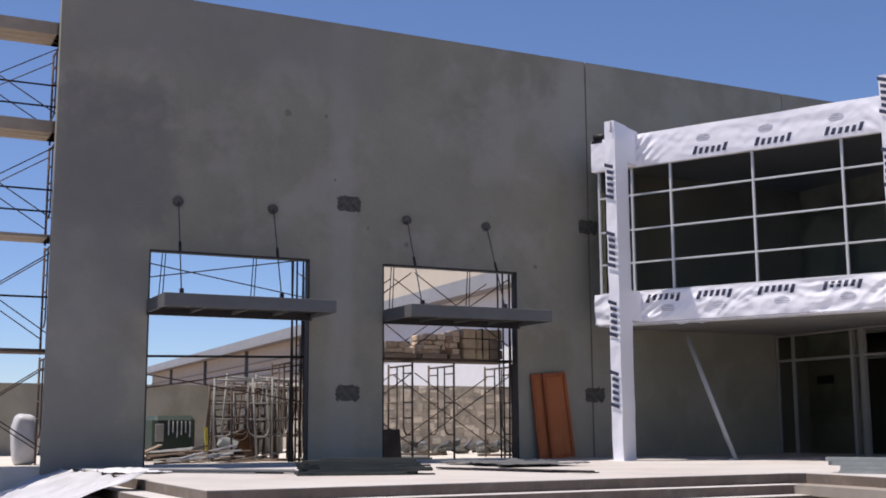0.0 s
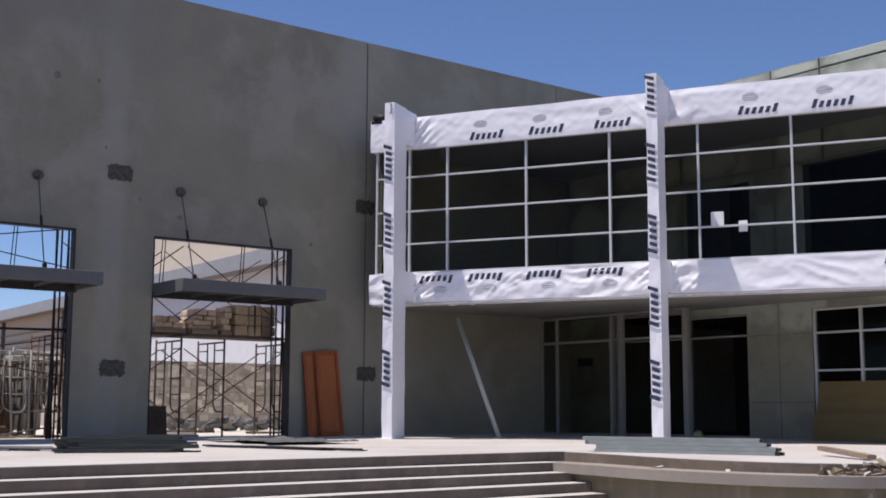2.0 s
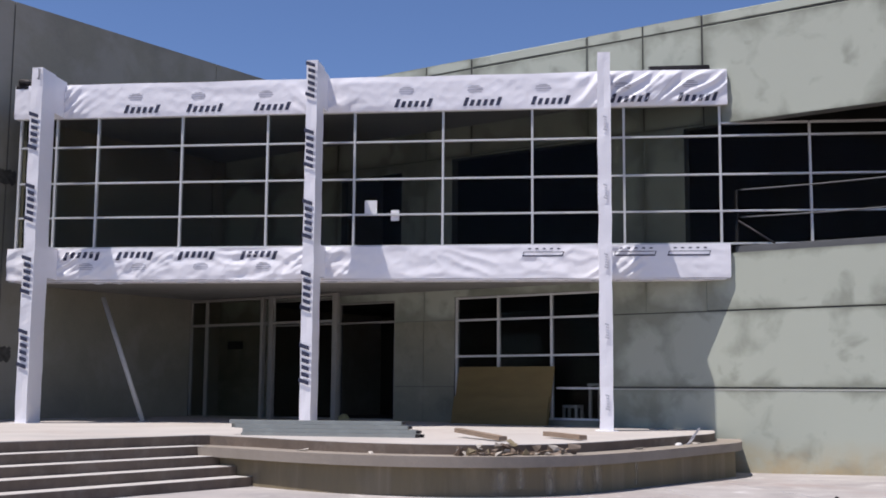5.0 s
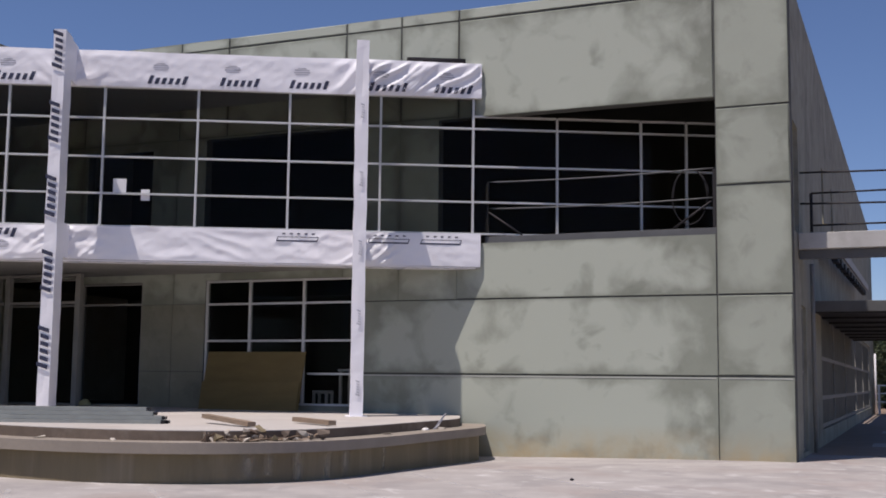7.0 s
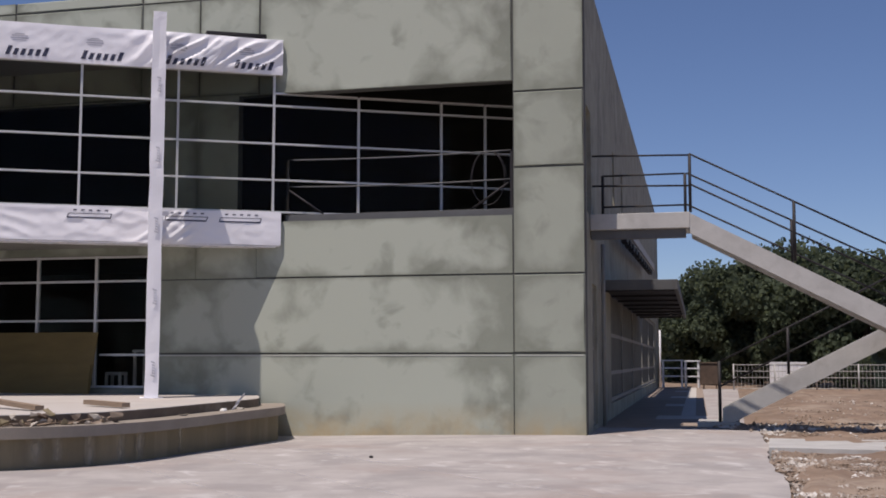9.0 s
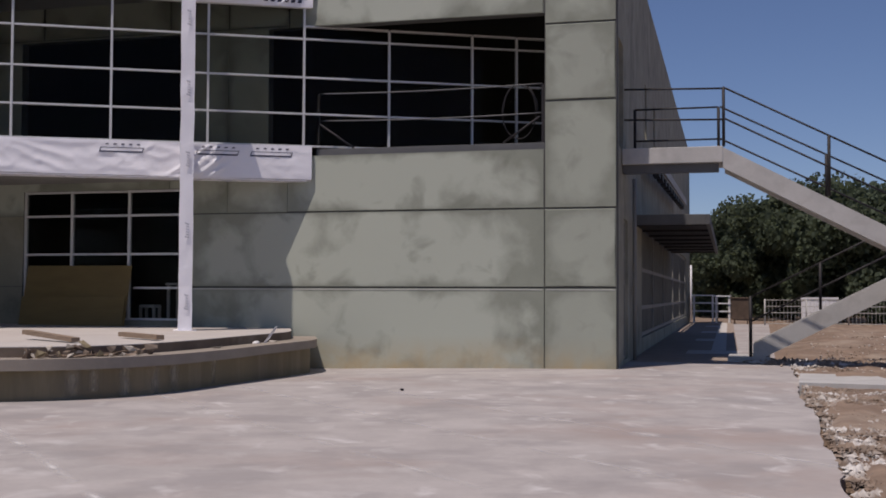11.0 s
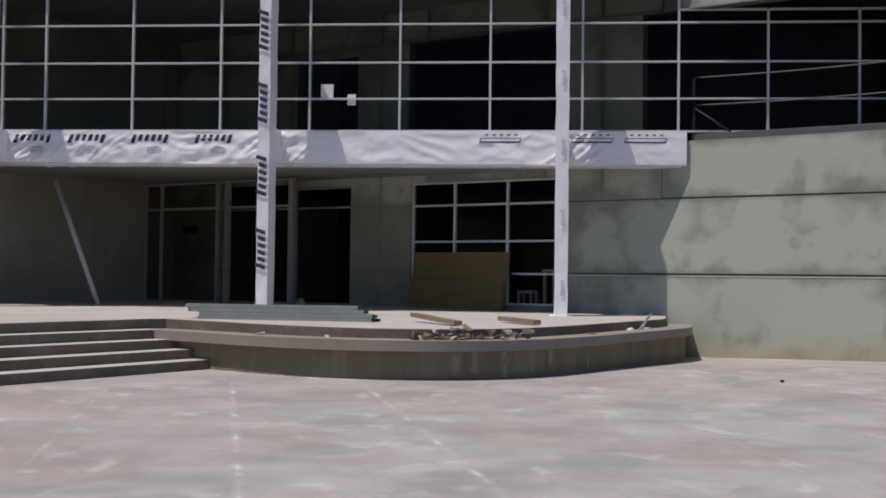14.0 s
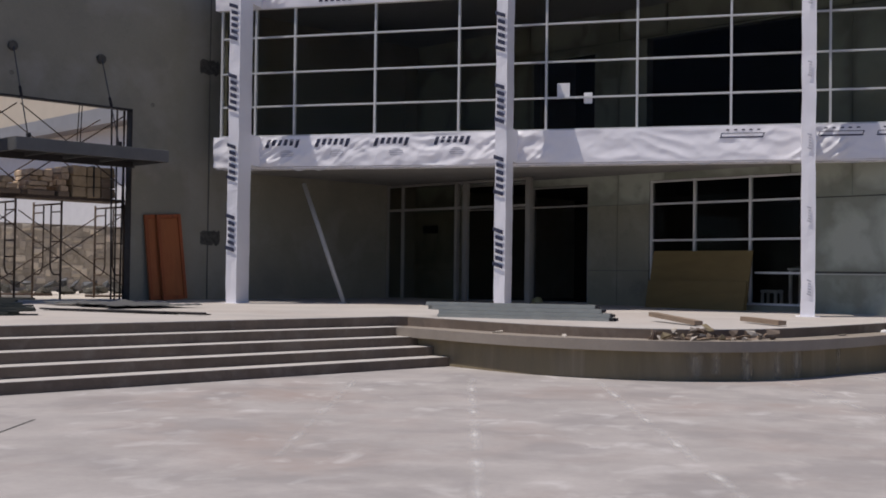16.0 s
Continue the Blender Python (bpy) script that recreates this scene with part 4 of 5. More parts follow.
for k in range(18):
    v, off, turn = 9.75 + 0.085 * k + rk.uniform(-0.05, 0.05), 2.6 + 0.35 * (k % 4), rk.uniform(50, 128)
    if k < 2:
        stack.append(scaffold_frame(off, v, 0.853, (2.1, 1.9)[k], "spare scaffold frames", (ALU_DULL, RUST)[k], turn,
                                    ("dull grey", "rusty brown")[k] + " spare scaffold frame stacked in the yard"))
    else:
        copy_thing(stack[k % 4 > 0], SITE @ pose(TALL_U - off, v, 0.853, rk.uniform(-5, 5), rk.uniform(-6, 6), turn))


def wobble_box(bm, r):
    for v in bm.verts:
        v.co += Vector((r.uniform(-0.02, 0.02), r.uniform(-0.015, 0.015), r.uniform(-0.01, 0.01)))
    return bm


def stone_pallet(v, s, seed, h):
    r = random.Random(seed)
    top = thing("stone_pallet", SITE @ pose(TALL_U - 1.35, v, 3.455), "wrapped pallet of pale building stone on scaffold planks", "pallet", "stone pallets")
    part("pallet", box(B(), -0.5, 0.5, -s, s, 0, 0.12, 0.01), TIMBER, top)
    z = 0.125
    while z < h:
        y = -s + r.uniform(0, 0.12)
        hh = r.uniform(0.1, 0.17)
        while y < s - 0.08:
            w = min(r.uniform(0.18, 0.36), s - y)
            bm = box(B(), -0.45 + r.uniform(-0.05, 0.05), 0.42 + r.uniform(-0.06, 0.08), y, y + w - 0.012, z, z + hh - 0.008, 0.02)
            if z < h - 0.25 or r.random() < 0.7:
                part("stone", wobble_box(bm, r), PALLET_STONE, top)
            else:
                bm.free()
            y += w + r.choice((0, 0, 0.05))
        z += hh
    return top


for k, (v, s, h) in enumerate(((12.75, 0.44, 0.5), (13.72, 0.36, 0.62), (14.33, 0.15, 0.66))):
    stone_pallet(v, s, k + 3, h)
bx = thing("crate", SITE @ pose(TALL_U - 1.35, 15.15, 3.455), "stack of tan cartons strapped on the scaffold planks", "cartons")
rb = random.Random(6)
for z in (0.0, 0.27, 0.54):
    for y in (-0.6, -0.2, 0.2):
        part("carton", wobble_box(box(B(), -0.5, 0.5, y + 0.01, y + 0.39, z + 0.004, z + 0.26, 0.02), rb), CRATE_TAN if (y < 0.1 or z > 0.3) else TIMBER, bx)
part("strap", box(B(), -0.53, 0.53, -0.03, 0.0, 0.02, 0.82), STEEL_DARK, bx)

# rough stone wall, low wall and long hall behind the yard
sw = thing("stone_wall", SITE @ pose(-38.8, 14, 0), "rough pale stone yard wall", "wall", kind="structure")
part("core", box(B(), -0.3, -0.08, 0, 16, 0, 3.2), STONE_DULL, sw)
rs = random.Random(11)
for row in range(9):
    y = 0.0
    z = 0.88 + row * 0.25 + rs.uniform(-0.04, 0.04)
    while y < 12:
        w = rs.uniform(0.2, 0.5)
        h = rs.uniform(0.12, 0.27)
        bm = box(B(), -0.1, rs.uniform(-0.072, -0.02), y + rs.uniform(0, 0.05), y + w - rs.uniform(0, 0.08), z + rs.uniform(-0.06, 0.06), z + h, 0.03)
        for vv in bm.verts:
            vv.co += Vector((0, rs.uniform(-0.035, 0.035), rs.uniform(-0.03, 0.03)))
        part("stone", bm, STONE if rs.random() < 0.28 else STONE_DULL, sw)
        y += w
lw = thing("yard_wall", SITE @ pose(-41, 2, 0), "low grey plastered yard wall", "wall", kind="structure")
part("body", box(B(), -0.2, 0, 0, 12.2, 0, 3.1), TILT_GREY, lw)
part("coping", box(B(), -0.25, 0.05, -0.02, 12.25, 3.1, 3.2), TILT_GREY, lw)


def far_hall():
    a, b = Vector((-112, 99, 0)), Vector((-22.5, 45.0, 0))
    d = b - a
    ln = d.length
    m = Matrix.Translation(a) @ Matrix.Rotation(math.atan2(d.y, d.x), 4, "Z")
    top = thing("long_hall", m, "long tan hall with a grey metal eave and dark posts", "building")
    wins = [(x, x + 1.2, 3.5, 4.6) for x in range(30, 66, 4)]
    part("wall", pierced(B(), 0, ln - 28.6, 0, 8.6, wins, 0.0, 0.4), TAN_WALL, top)
    part("wall", box(B(), ln - 28.58, ln, 0, 0.4, 0, 8.6), WHITE_PAINT, top, "white painted end of the hall")
    bm = B()
    for q in ((-1.0, 8.55, 8.85), (-0.5, 8.85, 9.5)):
        box(bm, -0.5, ln + 0.5, q[0], 6, q[1], q[2])
    part("roof", bm, ROOF_GREY, top)
    for x in (12, 29, 45, 61):
        part("post", box(B(), x - 0.16, x + 0.16, -0.25, -0.002, 0, 8.54), STEEL_GREY, top)
    for z in (4.9, 5.5, 6.1, 6.7, 7.3):
        part("girt", box(B(), 0, ln - 28.6, -0.09, -0.003, z, z + 0.11), STEEL_TAN, top)
    for x0, x1, z0, z1 in wins:
        part("window", box(B(), x0, x1, 0.15, 0.2, z0, z1), STEEL_DARK, top)
    return top


far_hall()
up = thing("tan_block", Matrix.Translation((-52, 66, 0)) @ Matrix.Rotation(radians(-31), 4, "Z"), "plain tan building block behind the hall", "building")
part("wall", box(B(), -1, 34, 0, 8, 0, 16.6), TAN_WALL, up)
part("parapet", box(B(), -1.2, 34.2, -0.2, 8.2, 16.6, 16.9), ROOF_GREY, up)
yf = thing("yard_floor", SITE, "dusty concrete yard floor behind the tall wall", "floor", kind="structure")
part("slab", box(B(), -47, TALL_U - 0.25, -7, 25.5, -0.05, 0.85), YARD_PALE, yf)


# ---- things on the platform ----
def wobble(bm, amount, seed):
    for v in bm.verts:
        v.co += Vector((noise.noise(v.co * 3 + Vector((seed, 0, 0))), noise.noise(v.co * 3 + Vector((0, seed, 0))), noise.noise(v.co * 3 + Vector((0, 0, seed))))) * amount
    return bm


def bundle(name, p, q, count, w, h, mat, label, category, group, layers=2, seed=1, hollow=True, loose=0.6, stagger=0.0, dark_ends=False):
    """Long profiles stacked side by side from p to q, resting on the platform."""
    r = random.Random(seed)
    p, q = Vector((*p, 0)), Vector((*q, 0))
    d = q - p
    ln = d.length
    ang = math.degrees(math.atan2(d.y, d.x))
    z = platform_z(*((p + q) / 2)[:2])
    for layer in range(layers):
        for k in range(count - layer):
            shift = r.uniform(-0.2, 0.2) * loose - stagger * layer
            top = thing(name, pose(p.x, p.y, z + layer * (h + 0.004), 0, 0, ang + r.uniform(-1.1, 1.1) * loose) @ Matrix.Translation((shift, k * (w + 0.02) + layer * w * 0.45, 0)),
                        label, category, group)
            bm = B()
            t = min(w, h) * 0.14
            if hollow:
                for y0, y1, z0, z1 in ((0, w, 0, t), (0, w, h - t, h), (0, t, t, h - t), (w - t, w, t, h - t)):
                    box(bm, 0, ln, y0, y1, z0, z1)
            else:
                box(bm, 0, ln, 0, w, 0, h, 0.004)
            part("profile", bm, mat, top)
            if dark_ends:
                # Added black block imitates the shade inside the hollow end.
                part("end_plug", box(B(), ln - 0.05, ln + 0.06, t * 1.2, w - t * 1.2, t * 1.2, h - t * 1.2), STEEL_DARK, top, "black block for the shade inside the open end")


bundle("duct_profile", (-6.35, 21.3), (-3.1, 21.15), 4, 0.14, 0.07, GALV, "long grey galvanised hollow profile in a stack", "metal profile", "galvanised profiles", 4, 5, stagger=0.07, dark_ends=True)
bundle("steel_stud", (-14.05, 16.05), (-12.5, 17.32), 8, 0.08, 0.036, STUD_DARK, "dull grey-green steel stud in a bundle on the platform", "steel stud", "dark steel studs", 8, 8, True, 1.3)
bundle("steel_bar", (-18.3, 15.7), (-15.3, 16.4), 5, 0.12, 0.035, STEEL_GREY, "flat grey steel bar lying on the platform", "steel bar", "flat steel bars", 2, 3, False, 3.0)
bundle("steel_bar", (-13.4, 19.6), (-10.4, 19.2), 3, 0.1, 0.03, STEEL_DARK, "flat dark steel bar lying on the platform", "steel bar", "flat steel bars", 2, 13, False, 3.5)
bundle("steel_bar", (-12.9, 20.6), (-10.9, 19.8), 2, 0.08, 0.03, STEEL_GREY, "flat grey steel bar lying on the platform", "steel bar", "flat steel bars", 1, 17, False)


def crumpled_sheet(name, outline_uv, height, label, seed, mat=SHEET, amp=0.05):
    (u0, u1), (v0, v1) = outline_uv
    bm = B()
    n, m_ = 44, 34
    g = [[None] * (m_ + 1) for _ in range(n + 1)]
    for i in range(n + 1):
        for j in range(m_ + 1):
            u, v = u0 + (u1 - u0) * i / n, v0 + (v1 - v0) * j / m_
            e = 0.25 * noise.noise((i * 0.13, j * 0.11, seed))
            u, v = u + e * (i in (0, n)) + 0.12 * e, v + e * (j in (0, m_)) + 0.12 * e
            z = height(u, v) + amp * (0.6 + 0.9 * abs(noise.noise((u * 1.6, v * 1.6 + u, seed)))) + 0.045 * abs(noise.noise((u * 3.5, v * 4, seed + 2))) + 0.02 * noise.noise((u * 6, v * 5, seed))
            g[i][j] = bm.verts.new((u, v, z))
    for i in range(n):
        for j in range(m_):
            f = bm.faces.new((g[i][j], g[i + 1][j], g[i + 1][j + 1], g[i][j + 1]))
            f.smooth = True
    top = thing(name, SITE, label, "sheet")
    ob = part("sheet", bm, mat, top)
    sol = ob.modifiers.new("thickness", "SOLIDIFY")
    sol.thickness = 0.006
    return top


def side_steps(u, v):
    return 0.83 if v > 4.6 else max(0.04, 0.83 - (4.6 - v) * 0.38)


crumpled_sheet("plastic_sheet", ((-27.2, -20.2), (1.2, 4.4)), side_steps, "crumpled white plastic sheeting spread over the side steps", 3.3, SHEET_DULL, 0.12)
crumpled_sheet("plastic_sheet", ((-25.0, -22.6), (4.4, 5.6)), lambda u, v: 0.815, "crumpled grey plastic sheeting lying on the platform", 8.1, SHEET, 0.03)
crumpled_sheet("plastic_sheet", ((-24.6, -21.4), (12.3, 14.2)), lambda u, v: 0.83, "rumpled grey sheet spread below the wall doorway", 5.7, STEEL_GREY, 0.07)


def leaning_door(v, lean, wide, tall, du, label):
    m = SITE @ pose(TALL_U + du, v, platform_z(*uv2(TALL_U + du, v)) + 0.014, 3.5, -lean, 0)
    top = thing("door_leaf", m, label, "door leaf", "leaning door leaves")
    part("core", box(B(), -0.025, 0.0, 0, wide, 0, tall), ORANGE_PANEL, top)
    for y in (0, wide - 0.09):
        part("stile", box(B(), 0.001, 0.045, y, y + 0.09, 0, tall, 0.006), ORANGE_WOOD, top)
    for z in (0, tall - 0.1):
        part("rail", box(B(), 0.001, 0.04, 0.092, wide - 0.092, z, z + 0.1, 0.006), ORANGE_WOOD, top)
    return top


leaning_door(16.52, 5.0, 0.72, 2.22, 0.3, "reddish-orange wooden door leaf leaning on the wall")
leaning_door(16.2, 4.0, 0.7, 2.2, 0.2, "reddish-orange wooden door leaf behind another one")

pole = thing("prop_pole", pose(-10.86, 28.2, platform_z(-10.86, 28.2) + 0.012), "pale steel prop pole leaning under the soffit", "pole")
part("tube", tube(B(), (0, 0, 0.02), (-1.46, 0.75, 3.12), 0.06, 12), STAIR_GREY, pole)
part("foot_plate", box(B(), -0.12, 0.12, -0.12, 0.12, 0, 0.03), STAIR_GREY, pole)


def plank(a, b, w, h, label):
    a, b = Vector(a), Vector(b)
    top = thing("timber_offcut", Matrix.Translation(a), label, "timber", "timber offcuts")
    part("board", beam(B(), (0, 0, 0), b - a, w, h), TIMBER, top)


plank((-1.42, 20.15, 0.845), (-2.36, 21.75, 0.93), 0.15, 0.075, "brown timber offcut lying on the platform edge")
plank((-0.08, 20.95, 0.85), (-0.76, 22.2, 0.87), 0.15, 0.08, "brown timber offcut lying on the platform edge")
plank((-2.2, 19.3, 0.68), (-1.35, 19.5, 0.72), 0.1, 0.05, "brown timber offcut lying on the curved ledge")
rr = random.Random(21)


def stone_at(x, y, z, s, mat, name="rubble_piece", label="broken lump of masonry rubble on the ledge", group="rubble on the ledge"):
    bm = B()
    bmesh.ops.create_icosphere(bm, subdivisions=1, radius=s)
    for v in bm.verts:
        v.co = Vector((v.co.x * rr.uniform(0.7, 1.3), v.co.y * rr.uniform(0.7, 1.2), v.co.z * rr.uniform(0.5, 0.8)))
    low = min(v.co.z for v in bm.verts)
    top = thing(name, pose(x, y, z - low - 0.004, 0, 0, rr.uniform(0, 360)), label, "rubble", group)
    part("lump", bm, mat, top)




def shard(r, a, b, c):
    """A sharp-edged broken piece: the hull of a few scattered corners."""
    bm = B()
    for k in range(9):
        bm.verts.new((r.uniform(-a, a), r.uniform(-b, b), r.uniform(-c, c) * (1 - 0.4 * (k % 2))))
    hull = bmesh.ops.convex_hull(bm, input=bm.verts)
    bmesh.ops.delete(bm, geom=[g for g in hull["geom_interior"] if isinstance(g, bmesh.types.BMVert)], context="VERTS")
    low = min(v.co.z for v in bm.verts)
    for v in bm.verts:
        v.co.z -= low
    return bm


for k in range(58):
    i = max(31, min(43, round(rr.gauss(37, 3))))
    x, y = offset(ARC, rr.uniform(0.05, 0.38))[i]
    flat = k % 3 == 0
    pile = 0.05 * (k % 4 == 1) + 0.1 * (k % 9 == 4)
    top = thing("rubble_piece", pose(x, y, RISE * 4 + pile, rr.uniform(-14, 14), rr.uniform(-14, 14) - (18 if pile else 0), rr.uniform(-35, 35) if flat else rr.uniform(0, 180)),
                "splintered timber or brick scrap on the ledge", "rubble", "rubble on the ledge")
    dims = (rr.uniform(0.14, 0.3), rr.uniform(0.03, 0.06), rr.uniform(0.012, 0.03)) if flat else (rr.uniform(0.05, 0.13), rr.uniform(0.04, 0.08), rr.uniform(0.03, 0.085))
    part("scrap", shard(rr, *dims), TIMBER if flat else (WALL_TAN, RUBBLE_PALE, STEP_TAN, LEDGE_TAN, MIXED_RUBBLE, RUST, STEP_TAN)[k % 7], top)
for i in (14, 22, 52, 60):
    x, y = offset(ARC, 0.22)[i]
    top = thing("rubble_piece", pose(x, y, RISE * 4, 0, 0, rr.uniform(-30, 30)), "flat pale chip of concrete on the ledge", "rubble", "rubble on the ledge")
    part("scrap", shard(rr, 0.13, 0.07, 0.03), RUBBLE_PALE, top)
flake = thing("paper_scrap", pose(1.75, 23.6, RISE * 4), "crumpled white scrap of sheeting on the ledge", "scrap")
bm = B()
bmesh.ops.create_icosphere(bm, subdivisions=2, radius=0.065)
part("scrap", wobble(bm, 0.07, 5), SHEET, flake)

wisp = thing("plastic_wisp", pose(1.9, 23.75, RISE * 4), "thin torn strip of clear plastic standing on the ledge", "plastic scrap")
bm = B()
strip_ = [[bm.verts.new((0.05 * k + 0.03 * noise.noise((k * 0.6, q, 3)) + 0.07 * q * (1 - 0.09 * k), 0.04 * noise.noise((k * 0.7, q, 8)), 0.01 + 0.065 * k)) for q in (0, 1)] for k in range(6)]
for p_, q_ in zip(strip_, strip_[1:]):
    bm.faces.new((p_[0], p_[1], q_[1], q_[0]))
ob = part("strip", bm, SHEET_DULL, wisp)
ob.modifiers.new("thickness", "SOLIDIFY").thickness = 0.004
stone_at(3.86, 19.41, plaza_z(3.86, 19.41), 0.04, STEEL_DARK, "dark_lump", "small dark lump of dirt on the plaza slab", "lumps on the plaza")

ply = thing("plywood_sheet", SITE @ pose(-16.2, PANEL_V - 0.5, platform_z(*uv2(-16.45, 25.3)) + 0.01, -13, 0, 0), "large plywood sheet leaning against the window", "plywood",
            "leaning plywood sheets")
part("board", box(B(), -1.5, 1.38, 0, 0.02, 0, 1.5, 0.002), PLY, ply)
ply2 = thing("plywood_sheet", SITE @ pose(-16.2, PANEL_V - 0.56, platform_z(*uv2(-16.45, 25.2)) + 0.01, -11, 0, 0), "lower plywood sheet leaning against the window", "plywood",
             "leaning plywood sheets")
part("board", box(B(), -1.49, 1.36, 0, 0.02, 0, 0.72, 0.002), PLY, ply2)

st = thing("stool", SITE @ pose(-14.75, PANEL_V + 0.62, 0.832), "white plastic stool inside the window", "stool")
part("seat", box(B(), -0.22, 0.22, -0.18, 0.18, 0.42, 0.5, 0.02), WHITE_PAINT, st)
for x in (-0.18, 0.18):
    for y in (-0.14, 0.14):
        part("leg", box(B(), x - 0.03, x + 0.03, y - 0.03, y + 0.03, 0, 0.42), WHITE_PAINT, st)
tb = thing("table", SITE @ pose(-13.85, PANEL_V + 0.75, 0.832), "white table inside the window", "table")
part("tabletop", box(B(), -0.4, 0.4, -0.3, 0.3, 0.98, 1.04, 0.008), WHITE_PAINT, tb)
for x in (-0.34, 0.34):
    for y in (-0.24, 0.24):
        part("leg", box(B(), x - 0.03, x + 0.03, y - 0.03, y + 0.03, 0, 0.98), WHITE_PAINT, tb)
hat = thing("helmet", SITE @ pose(-21.5, PANEL_V - 0.3, platform_z(*uv2(-21.5, 25.4))), "faded pale yellow hard hat lying at the doorway", "hard hat")
bm = B()
bmesh.ops.create_uvsphere(bm, u_segments=14, v_segments=8, radius=0.15)
for v in bm.verts:
    v.co.z = max(v.co.z, 0) * 1.1 + 0.02
part("shell", bm, HELMET_PALE, hat)
part("brim", tube(B(), (0, 0, 0.0), (0.02, 0, 0.025), 0.19, 16), HELMET_PALE, hat)
for k, (x0, x1, z0, z1) in enumerate(((-5.28, -4.98, 5.84, 6.18), (-4.64, -4.44, 5.68, 5.94))):
    pp = thing("notice", pose(x0, WALL_Y - 0.014, z0), "white paper notice taped to the glass", "paper notice", "notices on the glass")
    part("sheet", box(B(), 0, x1 - x0, 0, 0.003, 0, z1 - z0), WHITE_PAINT, pp)


# ---- printed marks on the sheeting: plain bars, not letters ----
SLANT = 0.35


def word_bars(size, squash=0.8):
    """A word-sized row of plain slanting bars, with no letters."""
    h = 0.2 * size * squash
    return [(size * k * 0.165, size * (k * 0.165 + 0.095), 0, h * (1.35 if k in (0, 5) else 1)) for k in range(6)]


def mark(m, size, name, label, mat=INK):
    bm = B()
    for a, b, lo, hi in word_bars(size, 0.92):
        box(bm, a, b, -0.001, 0.001, lo, hi)
    for v in bm.verts:
        v.co.x += SLANT * v.co.z
    return part(name, bm, mat, front, label, m)


def printed(rects, x, z, turn, band, name, label, mat):
    """Ink that follows the creases of a band's sheeting."""
    bm = B()
    for a, b, lo, hi in rects:
        if turn:
            a, b, lo, hi = -b, -a, -hi, -lo
        nx, nz = max(1, int((b - a) / 0.045)), max(1, int((hi - lo) / 0.045))
        g = []
        for i in range(nx + 1):
            col = []
            for j in range(nz + 1):
                dz = lo + (hi - lo) * j / nz
                px = x + a + (b - a) * i / nx + (SLANT * dz if mat is INK else 0)
                col.append(bm.verts.new((px, sheet_y(px, z + dz, band[0], band[1], FRONT_Y, band[2]) - 0.006, z + dz)))
            g.append(col)
        for i in range(nx):
            for j in range(nz):
                bm.faces.new((g[i][j], g[i + 1][j], g[i + 1][j + 1], g[i][j + 1]))
    return part(name, bm, mat, front, label)


SEAL = [(-0.1, 0.1, 0.06, 0.085), (-0.17, 0.17, 0.02, 0.05), (-0.19, 0.19, -0.035, -0.005), (-0.15, 0.15, -0.08, -0.055)]
BARS = [(0, 0.95, 0, 0.035), (0, 0.95, 0.1, 0.115), (0, 0.02, 0.035, 0.1), (0.93, 0.95, 0.035, 0.1)] + [(0.08 + q * 0.17, 0.15 + q * 0.17, 0.17, 0.2) for q in range(5)]
for x in (-11.35, -9.75, -8.05, -4.57, -2.91, -1.29, 0.57, 2.13):
    printed(word_bars(0.95), x, 8.41, False, BANDS[0], "printed_mark", "dark printed mark", INK)
    printed(SEAL, x + 0.3, 8.82, False, BANDS[0], "printed_seal", "pale printed rows", INK_PALE)
for x in (-12.75, -11.4, -9.85, -8.3):
    printed(word_bars(0.95), x + 0.95, 4.96, True, BANDS[1], "printed_mark", "dark upside-down printed mark", INK)
    printed(SEAL, x + 0.6, 4.6, False, BANDS[1], "printed_seal", "pale printed rows", INK_PALE)
for x in (-1.5, 0.62, 1.85):
    printed(BARS, x, 4.78, False, BANDS[1], "printed_bar", "dark printed bars", INK)
for k, (a, b) in enumerate(FIN_X):
    size, z, rise = ((0.95, 2.08, 1.72), (0.95, 1.75, 1.65), (0.35, 1.25, 1.55))[k]
    while z < 9.0:
        m = pose(a + (b - a) * (0.8 if k < 2 else 0.7), COL_Y0 - 0.03, z, 0, -90, 0)
        mark(m, size if z + size < COL_TOP else COL_TOP - z - 0.03, "printed_mark", "dark upright printed mark" if k < 2 else "small pale printed mark", INK if k < 2 else INK_PALE)
        z += rise

# ---- railing and hose in the upper opening ----
rl = thing("opening_railing", SITE @ pose(-10.2, PANEL_V + 0.16, 4.85), "thin bent temporary railing across the upper opening", "railing")
part("kerb", box(B(), 0.03, 5.5, -0.06, 0.06, 0.0, 0.16, 0.004), STEEL_GREY, rl)
for x, zt in ((0.06, 1.47), (5.42, 1.47)):
    part("post", box(B(), x - 0.03, x + 0.03, -0.03, 0.03, 0.16, zt), STEEL_DARK, rl)
for z0, z1, z2 in ((1.48, 1.4, 1.5), (0.84, 0.76, 0.84)):
    line = [(0.09 + 5.3 * k / 12, 0.04, (1 - k / 12) * z0 + k / 12 * z2 - 0.04 * math.sin(math.pi * k / 12)) for k in range(13)]
    part("rail", bent_tube(B(), line, 0.016), STEEL_GREY, rl)
for x, s in ((0.1, 1), (5.35, -1)):
    part("stay", tube(B(), (x, -0.02, 0.75), (x + 0.85 * s, -0.02, 0.17), 0.025, 6), STEEL_DARK, rl)
hs = thing("hose_coil", SITE @ pose(-5.35, PANEL_V + 0.3, 5.45), "dark coiled hose hung on the railing", "hose")
